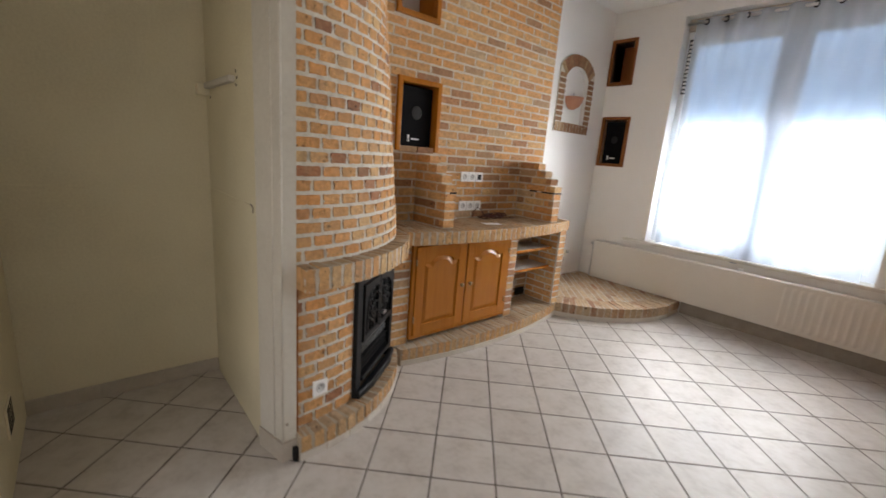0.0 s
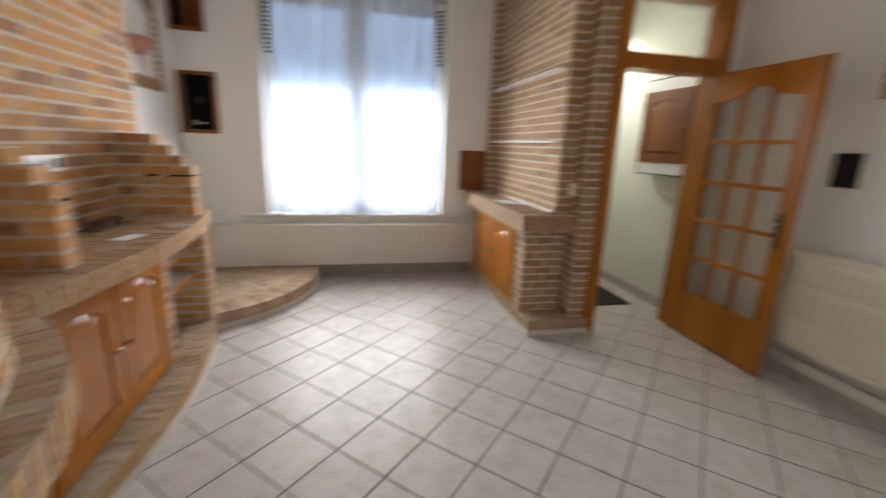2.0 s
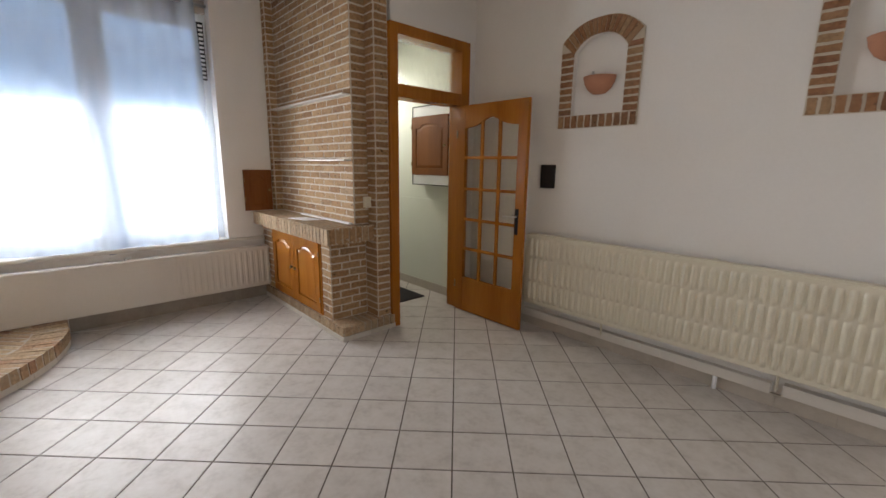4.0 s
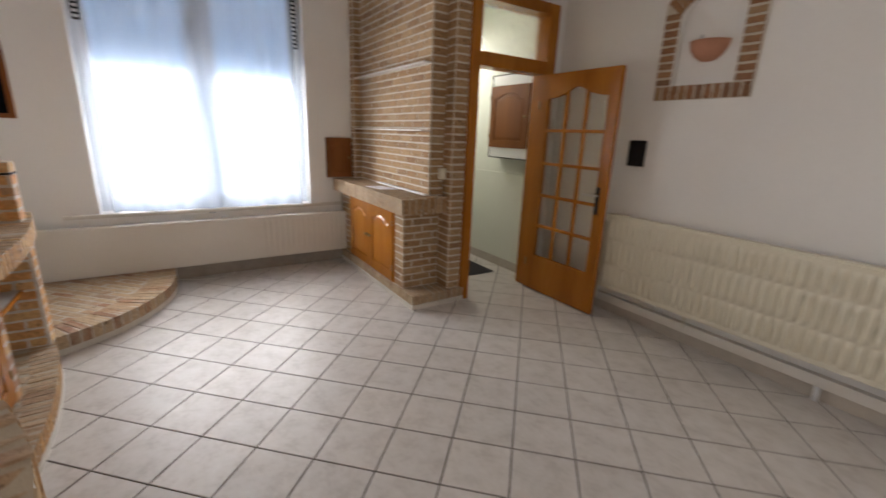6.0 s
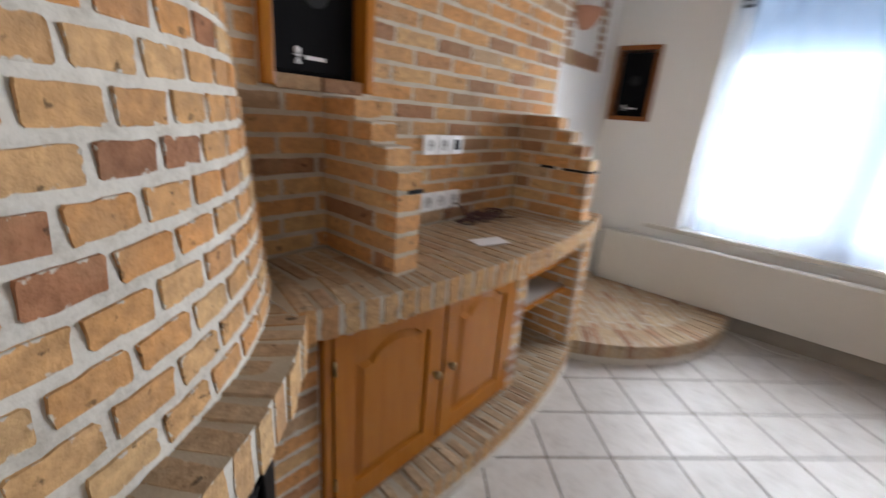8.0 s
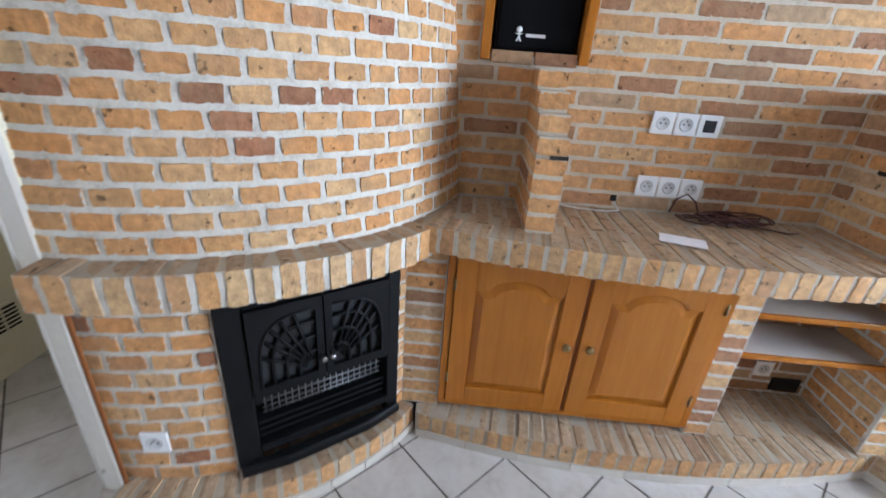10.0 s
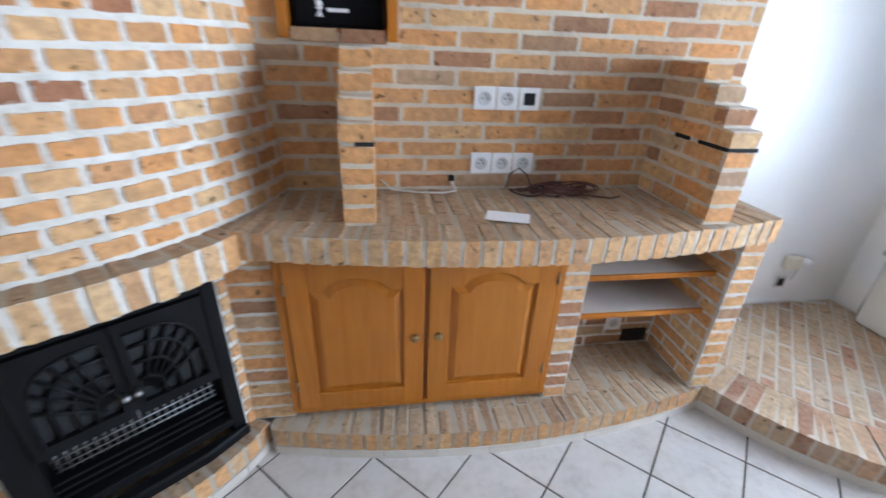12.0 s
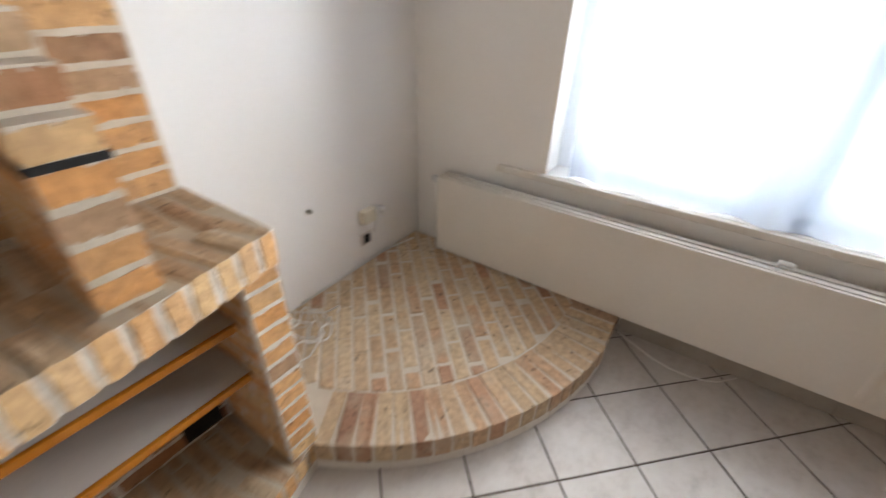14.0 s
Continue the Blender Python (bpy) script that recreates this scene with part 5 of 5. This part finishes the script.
# ---- arched wall niches with terracotta bowls ----
def arch_niche(m, seed_label):
    """Brick framed arched niche. Local x across, z up from the niche's lower edge, front towards -y, wall face at y = 0."""
    t = thing("wall_niche", m.translation, seed_label, "wall niche", "arched brick niches")
    W, IWD, BOT, SPR, RISE = 0.33, 0.215, 0.1, 0.57, 0.14
    mb = bmesh.new()
    pts_o, pts_i = [], []
    for k in range(17):
        c = 1 - k / 8
        pts_o.append((c * W, SPR + 0.1 + RISE * (1 - abs(c) ** 2.6)))
        pts_i.append((c * IWD, SPR + (RISE - 0.02) * (1 - abs(c) ** 2.6)))
    ring_o = [(-W, 0.0), (W, 0.0)] + pts_o
    ring_i = [(-IWD, BOT), (IWD, BOT)] + pts_i
    front_o = [mb.verts.new(m @ Vector((x, -0.012, z_))) for x, z_ in ring_o]
    back_o = [mb.verts.new(m @ Vector((x, 0.0, z_))) for x, z_ in ring_o]
    front_i = [mb.verts.new(m @ Vector((x, -0.012, z_))) for x, z_ in ring_i]
    back_i = [mb.verts.new(m @ Vector((x, 0.035, z_))) for x, z_ in ring_i]
    nn = len(ring_o)
    for i in range(nn):
        j = (i + 1) % nn
        mb.faces.new((front_o[i], front_o[j], front_i[j], front_i[i]))
        mb.faces.new((front_o[i], front_o[j], back_o[j], back_o[i]))
    bmesh.ops.recalc_face_normals(mb, faces=mb.faces[:])
    fr = part("brick_frame", mb, M_MORTAR_WARM, t, "frame of brown-red brick ends")
    lin = bmesh.new()
    f2 = [lin.verts.new(m @ Vector((x, -0.011, z_))) for x, z_ in ring_i]
    b2 = [lin.verts.new(m @ Vector((x, 0.035, z_))) for x, z_ in ring_i]
    for i in range(nn):
        j = (i + 1) % nn
        lin.faces.new((f2[i], f2[j], b2[j], b2[i]))
    lin.faces.new(b2)
    bmesh.ops.recalc_face_normals(lin, faces=lin.faces[:])
    part("recess", lin, M_WALL, t, "white plastered recess")
    turn = m.to_3x3().to_4x4()
    for k in range(11):
        x = -W + (k + 0.5) * 2 * W / 11
        brick(fr, m @ Vector((x, -0.018, BOT / 2)), 0, 2 * W / 11 - 0.012, BOT - 0.004, 0.016, M_BRICK_RED, flip=turn)
    for s in (-1, 1):
        for k in range(9):
            zz = BOT + (k + 0.5) * (SPR - BOT + 0.03) / 9
            brick(fr, m @ Vector((s * (W + IWD) / 2, -0.018, zz)), 0, W - IWD - 0.006, (SPR - BOT) / 9 - 0.01, 0.016, M_BRICK_RED, flip=turn)
    for k in range(16):
        po, qo, pi_, qi = pts_o[k], pts_o[min(16, k + 1)], pts_i[k], pts_i[min(16, k + 1)]
        cx_, cz_ = (po[0] + qo[0] + pi_[0] + qi[0]) / 4, (po[1] + qo[1] + pi_[1] + qi[1]) / 4
        sh = lambda p_, f_=0.86: (cx_ + (p_[0] - cx_) * f_, cz_ + (p_[1] - cz_) * 0.96)
        part("brick", prism([sh(po), sh(qo), sh(qi), sh(pi_)], -0.018, -0.002, "y", 0.0, m), M_BRICK_RED, fr)
    bowl = thing("bowl_lamp", m @ Vector((0, 0.03, 0.38)), "half round terracotta bowl wall lamp in the niche", "wall lamp", "terracotta bowls")
    bm_ = m @ Matrix.Translation((0, 0.033, 0.25))
    part("bowl", lathe([(0.0, 0.0), (0.05, 0.006), (0.09, 0.035), (0.118, 0.08), (0.13, 0.13), (0.122, 0.13), (0.11, 0.085), (0.08, 0.042), (0.0, 0.015)], bm_, 24, math.pi, math.pi), M_TERRA, bowl)
    part("bulb_holder", lathe([(0, 0.1), (0.012, 0.1), (0.012, 0.15), (0.006, 0.17), (0, 0.17)], bm_ @ Matrix.Translation((-0.04, -0.05, 0)), 10), M_CHROME, bowl)
    return t


arch_niche(Matrix.Translation((0.857, SY, 1.8)) @ RT, "arched brick-framed niche in the white wall above the radiator")
arch_niche(Matrix.Translation((-0.75, SY, 1.79)) @ RT, "arched brick-framed niche in the white wall above the radiator")
arch_niche(Matrix.Translation((3.3, NY, 1.82)), "arched brick-framed niche in the white wall beside the chimney breast")
for x in (1.255, -1.03):
    p = thing("control_panel", (x, SY, 1.4), "black rounded control panel on the white wall", "control panel", "black wall panels")
    part("screen", box(x - 0.072, x + 0.072, SY, SY + 0.022, 1.3, 1.505, 0.008), M_BLACK, p)


# ---- loudspeakers in oak framed openings ----
def speaker_niche(m, w, hgt, deep, oak, full, label, brick_sill=False):
    """Oak lined opening, front towards local -y, lower left corner at the origin."""
    t = thing("niche_frame", m.translation, label, "niche frame", "oak framed wall openings")
    f = 0.035
    for x0, x1, z0, z1 in ((0, f, 0, hgt), (w - f, w, 0, hgt), (f, w - f, 0, f), (f, w - f, hgt - f, hgt)):
        if brick_sill and z1 == f:
            for q in range(2):
                part("sill_brick", box(x0 + q * (x1 - x0) / 2 + 0.004, x0 + (q + 1) * (x1 - x0) / 2 - 0.004, -0.012, 0.03, z0 - 0.008, z1, 0.004, m), M_BRICK_RED, t, "brown-red brick sill")
            continue
        part("frame_bar", box(x0, x1, -0.022, 0.02, z0, z1, 0.004, m), oak, t)
    for x0, x1, z0, z1 in ((f - 0.012, f, f, hgt - f), (w - f, w - f + 0.012, f, hgt - f), (f, w - f, f - 0.012, f), (f, w - f, hgt - f, hgt - f + 0.012)):
        part("lining", box(x0, x1, 0.02, deep, z0, z1, 0.0, m), oak, t)
    part("back_board", box(f - 0.012, w - f + 0.012, deep, deep + 0.01, f - 0.012, hgt - f + 0.012, 0.0, m), M_GREYBOARD if full is None else oak, t)
    if full:
        s = thing("loudspeaker", m @ Vector((w / 2, 0.05, f)), "black loudspeaker with a white badge standing in the opening", "loudspeaker", "loudspeakers")
        a, b = f + 0.012, w - f - 0.012
        part("cabinet", box(a, b, 0.03, deep - 0.01, f + 0.001, hgt - f - 0.015, 0.006, m), M_CLOTH_BLACK, s)
        cxx, zt = (a + b) / 2, hgt - f - 0.03
        part("grille", prism([(a + 0.012, f + 0.012), (b - 0.012, f + 0.012), (b - 0.012, zt), (a + 0.012, zt)], 0.026, 0.031, "y", 0.002, m), M_CLOTH_BLACK, s)
        r = (b - a) * 0.16
        part("driver", lathe([(r, 0), (r, 0.002), (r * 0.9, 0.003), (0, 0.001)], m @ Matrix.Translation((cxx, 0.0255, f + (hgt - 2 * f) * 0.55)) @ Matrix.Rotation(radians(90), 4, "X"), 24), M_BLACK, s)
        bx, bz = a + (b - a) * 0.36, f + (hgt - 2 * f) * 0.13
        part("badge", lathe([(0, 0), (0.011, 0), (0.011, 0.002), (0, 0.002)], m @ Matrix.Translation((bx - 0.02, 0.0255, bz + 0.014)) @ Matrix.Rotation(radians(90), 4, "X"), 12), M_WHITE, s, "white badge")
        part("badge", prism([(bx - 0.035, bz + 0.002), (bx - 0.02, bz - 0.004), (bx - 0.031, bz - 0.024), (bx - 0.023, bz - 0.024), (bx - 0.02, bz - 0.014), (bx - 0.016, bz - 0.024), (bx - 0.009, bz - 0.024), (bx - 0.017, bz - 0.004), (bx - 0.004, bz + 0.003), (bx - 0.02, bz + 0.003)], 0.0235, 0.0265, "y", 0.0, m), M_WHITE, s, "white badge")
        part("badge", box(bx + 0.005, bx + 0.075, 0.0235, 0.0265, bz - 0.009, bz + 0.002, 0.0, m), M_PAPER, s, "white lettering bar")
    return t


speaker_niche(Matrix.Translation((0.8, FY, 1.48)), 0.39, 0.505, 0.2, M_OAK, True, "honey oak framed opening in the brick wall holding a loudspeaker", True)
speaker_niche(Matrix.Translation((0.76, FY, 2.37)), 0.37, 0.5, 0.2, M_OAK, None, "empty honey oak framed opening high in the brick wall")
RE = Matrix.Rotation(radians(-90), 4, "Z")
speaker_niche(Matrix.Translation((WX, 2.175, 1.49)) @ RE, 0.34, 0.57, 0.22, M_OAK_DARK, True, "brown oak framed opening in the white wall holding a loudspeaker")
speaker_niche(Matrix.Translation((WX, 2.19, 2.41)) @ RE, 0.3, 0.5, 0.22, M_OAK_DARK, False, "empty brown oak framed opening in the white wall")


# ---- sockets ----
def socket(m, label, black=False, deep=0.009):
    """A square wall socket, 80 mm; front towards local -y, centred."""
    s = thing("wall_socket", m.translation, label, "socket", "sockets")
    p = part("plate", box(-0.0405, 0.0405, -deep, 0.0, -0.0405, 0.0405, 0.003, m), M_WHITE, s)
    if black:
        part("module", box(-0.022, 0.022, -deep - 0.002, -deep + 0.001, -0.022, 0.022, 0.001, m), M_BLACK, p, "black data module")
    else:
        part("well", lathe([(0.025, 0.0003), (0.024, 0.0024), (0.0215, 0.0026), (0.0195, 0.0006), (0.0, 0.0005)], m @ Matrix.Translation((0, -deep, 0)) @ Matrix.Rotation(radians(90), 4, "X"), 24), M_WELL_SHADE, p, "round socket well, greyed for the shade of its recess")
        for x, z_ in ((-0.0095, 0), (0.0095, 0), (0, 0.0125)):
            part("pin", lathe([(0, 0.002), (0.0032, 0.002), (0.0032, 0.0), (0, 0.0)], m @ Matrix.Translation((x, -deep, z_)) @ Matrix.Rotation(radians(90), 4, "X"), 8), M_BLACK, p)
    return s


for k in range(3):
    socket(Matrix.Translation((1.508 + k * 0.086, FY - 0.001, 1.308)), "white wall socket with a black data module on the brick wall" if k == 2 else "white wall socket on the brick wall", k == 2)
    socket(Matrix.Translation((1.512 + k * 0.086, FY - 0.001, 1.065)), "white wall socket on the brick wall")
sa = radians(-80.8)
socket(Matrix.Translation(arc_pt(HC, HEARTH_R + 0.004, sa, 0.31)) @ Matrix.Rotation(sa + math.pi / 2, 4, "Z"), "white wall socket low on the brick hearth wall")
socket(Matrix.Translation((2.245, 1.924, 0.27)), "white blank socket plate at the back of the open niche")
single("cable_hole", box(2.31, 2.44, 1.918, 1.93, 0.15, 0.22, 0.004), M_SOOT_HOLE, "dark broken cable hole in the niche's back wall", "hole")
bx = thing("junction_box", (3.5, NY, 0.43), "beige surface socket box with a white plug on the white wall", "socket")
part("housing", box(3.43, 3.52, NY - 0.04, NY, 0.385, 0.46, 0.006), M_RAD, bx)
part("plug", lathe([(0, 0), (0.02, 0), (0.02, 0.03), (0.01, 0.04), (0, 0.04)], Matrix.Translation((3.56, NY - 0.02, 0.43)) @ Matrix.Rotation(radians(90), 4, "X"), 12), M_WHITE, bx)
part("cable", tube([(3.545, NY - 0.02, 0.43), (3.53, NY - 0.02, 0.36), (3.52, NY - 0.012, 0.3)], 0.004, 6), M_CABLE_W, bx)
single("open_box", box(3.43, 3.5, NY - 0.008, NY, 0.25, 0.325, 0.003), M_GREYBOARD, "open grey wall box low on the white wall", "socket")
single("open_box_hole", box(3.445, 3.485, NY - 0.012, NY - 0.006, 0.262, 0.31), M_SOOT_HOLE, "dark hole of an open wall box", "socket")
single("wall_peg", tube([(3.13, NY, 0.585), (3.13, NY - 0.02, 0.58)], 0.008, 8), M_SKIRT_DARK, "small brown peg in the white wall", "peg")

# ---- cables and paper ----


def wander(cx_, cy_, z_, rx, ry, turns, seed, lift=0.02, n_=46):
    r_ = random.Random(seed)
    ph1, ph2, ph3 = r_.uniform(0, 6), r_.uniform(0, 6), r_.uniform(0, 6)
    return [(cx_ + rx * math.cos(2 * math.pi * turns * i / n_ + ph1) * (0.75 + 0.25 * math.sin(3 * i / n_ * 6 + ph2)),
             cy_ + ry * math.sin(2 * math.pi * turns * i / n_ + ph1) * (0.8 + 0.2 * math.sin(2 * i / n_ * 6 + ph3)),
             z_ + lift * (0.5 + 0.5 * math.sin(5 * i / n_ * 6 + ph2))) for i in range(n_)]


bundle = thing("cable_bundle", (1.8, 1.88, 0.962), "tangled dark red loudspeaker cables lying on the counter", "cables")
for k in range(5):
    part("cable", tube(wander(1.8 + 0.02 * k - 0.04, 1.865, 0.966 + 0.004 * k, 0.15, 0.05, 1.3 + 0.2 * k, k), 0.0035, 6), M_CABLE, bundle)
part("cable", tube([(1.62, 1.94, 0.97), (1.63, 1.93, 1.03), (1.66, 1.92, 1.055), (1.69, 1.9, 1.03), (1.71, 1.88, 0.975)], 0.0035, 6), M_CABLE, bundle)
part("cable", tube([(1.9, 1.85, 0.968), (2.0, 1.8, 0.968), (2.05, 1.82, 0.968)], 0.0035, 6), M_CABLE, bundle)
single("white_cable", tube([(1.12, 1.955, 1.0), (1.16, 1.93, 0.968), (1.25, 1.9, 0.966), (1.36, 1.89, 0.966), (1.41, 1.91, 0.968), (1.4, 1.95, 0.99)], 0.0035, 6), M_CABLE_W, "short white cable lying on the brick counter", "cable")
single("cable_exit", box(1.385, 1.41, FY - 0.003, FY + 0.004, 0.99, 1.015, 0.003), M_SOOT_HOLE, "small black cable hole in the brick wall", "hole")
single("paper_slip", prism([(1.455, 1.615), (1.595, 1.572), (1.625, 1.65), (1.485, 1.695)], 0.965, 0.967), M_PAPER, "white paper slip lying on the brick counter", "paper")
loops = thing("white_cables", (2.85, 2.0, 0.14), "loose loops of white cable on the brick platform", "cables")
for k in range(3):
    part("cable", tube(wander(2.8 + 0.06 * k, 2.02, 0.145, 0.14, 0.12, 0.8 + 0.15 * k, 20 + k, 0.05), 0.0035, 6), M_CABLE_W, loops)
part("cable", tube([(2.66, 2.02, 0.146), (2.72, 1.92, 0.146), (2.8, 1.9, 0.146), (2.92, 1.95, 0.15), (2.98, 2.08, 0.16), (2.9, 2.17, 0.18)], 0.0035, 6), M_CABLE_W, loops)
single("floor_cable", tube([(3.0, NY - 0.012, 0.15), (3.3, NY - 0.012, 0.148), (3.6, NY - 0.015, 0.148), (3.8, NY - 0.06, 0.147)], 0.005, 6), M_CABLE_W, "white cable along the foot of the wall", "cable")

single("radiator_cable", tube([(3.87, 0.915, 0.004), (3.822, 0.816, 0.004), (3.785, 0.74, 0.004), (3.764, 0.66, 0.004), (3.763, 0.578, 0.004), (3.78, 0.51, 0.004), (3.81, 0.46, 0.004), (3.875, 0.4, 0.006)], 0.0035, 6), M_CABLE_W, "white cable lying on the tiles under the radiator", "cable")

# ---- alcove ----
rail = thing("coat_rail", (-0.345, 1.9, 1.74), "white painted batten with screw holes on the alcove wall", "rail")
part("batten", box(-0.365, -0.335, 1.6, 2.1, 1.722, 1.752, 0.006), M_JAMB, rail)
part("bracket", box(-0.395, -0.335, 2.1, 2.16, 1.69, 1.75, 0.006), M_ALCOVE, rail)
for y, z_ in ((1.585, 1.77), (1.57, 1.74), (1.585, 1.71), (2.09, 1.68)):
    part("screw_hole", lathe([(0, 0.001), (0.007, 0.001), (0.007, 0), (0, 0)], Matrix.Translation((-0.336, y, z_)) @ Matrix.Rotation(radians(-90), 4, "Y"), 10), M_SOOT_HOLE, rail)
vent = thing("wall_vent", (-1.23, 1.72, 0.21), "cream air vent with dark slots on the alcove wall", "vent")
part("plate", box(-1.23, -1.222, 1.635, 1.795, 0.2, 0.335, 0.002), M_ALCOVE, vent)
for c in range(2):
    for r in range(6):
        part("slot", box(-1.2225, -1.2205, 1.65 + c * 0.07, 1.71 + c * 0.07, 0.212 + r * 0.02, 0.223 + r * 0.02), M_SOOT_HOLE, vent)
# the mark of a shelf that was taken down, and its hook
structure("trim_alcove_back", box(-1.229, -0.336, NY - 0.0145, NY - 0.001, 1.174, 1.182, 0.001), M_ALCOVE, "plaster ridge left by a removed shelf on the alcove wall", "trim")
structure("trim_alcove_side", box(-0.3385, -0.334, 1.42, NY - 0.016, 1.174, 1.181, 0.001), M_ALCOVE, "plaster ridge left by a removed shelf on the alcove wall", "trim")
single("wall_hook", tube([(-0.334, 1.42, 1.185), (-0.341, 1.38, 1.183), (-0.341, 1.362, 1.172), (-0.341, 1.365, 1.15)], 0.0025, 6), M_SKIRT_DARK, "small dark wire hook on the alcove wall", "hook")

# ---- floor tiles ----
TP, TA = 0.303, radians(-44.5)
ct, st = math.cos(TA), math.sin(TA)
floor = structure("floor", box(WEST, WX, SY, NY, -0.012, -0.003), M_GROUT, "white marbled ceramic tiles laid diagonally with dark grout", "floor")
g = 0.0038
tile_me = None
far = bmesh.new()
for i in range(-24, 24):
    for j in range(-24, 24):
        quad = [(i * TP + g, j * TP + g), ((i + 1) * TP - g, j * TP + g), ((i + 1) * TP - g, (j + 1) * TP - g), (i * TP + g, (j + 1) * TP - g)]
        quad = [(x * ct - y * st, x * st + y * ct) for x, y in quad]
        poly = clip(quad, WEST, WX, SY, NY)
        if not poly or size_of(poly) < 0.0004:
            continue
        cx, cy = sum(p[0] for p in quad) / 4, sum(p[1] for p in quad) / 4
        if cx < -1.35 or (cx > 2.8 and cy > 1.9) or (0.2 < cx < 2.3 and cy > 2.0) or (cx > 2.5 and -1.3 < cy < -1.05):
            t = prism(poly, -0.003, 0.0)
            tmp = bpy.data.meshes.new("t")
            t.to_mesh(tmp)
            t.free()
            far.from_mesh(tmp)
            bpy.data.meshes.remove(tmp)
            continue
        if size_of(poly) > 0.08:
            if tile_me is None:
                c0 = [(p[0] - cx, p[1] - cy) for p in quad]
                tile_me = to_mesh("tile", prism(c0, -0.006, 0.0, "z", 0.0012), M_TILE)
            t = new("tile", tile_me)
            t.location = (cx, cy, 0)
            under(t, floor)
        else:
            part("tile", prism(poly, -0.006, 0.0, "z", 0.0), M_TILE, floor)
tagged(part("tile_field", far, M_TILE, floor), kind="stuff")
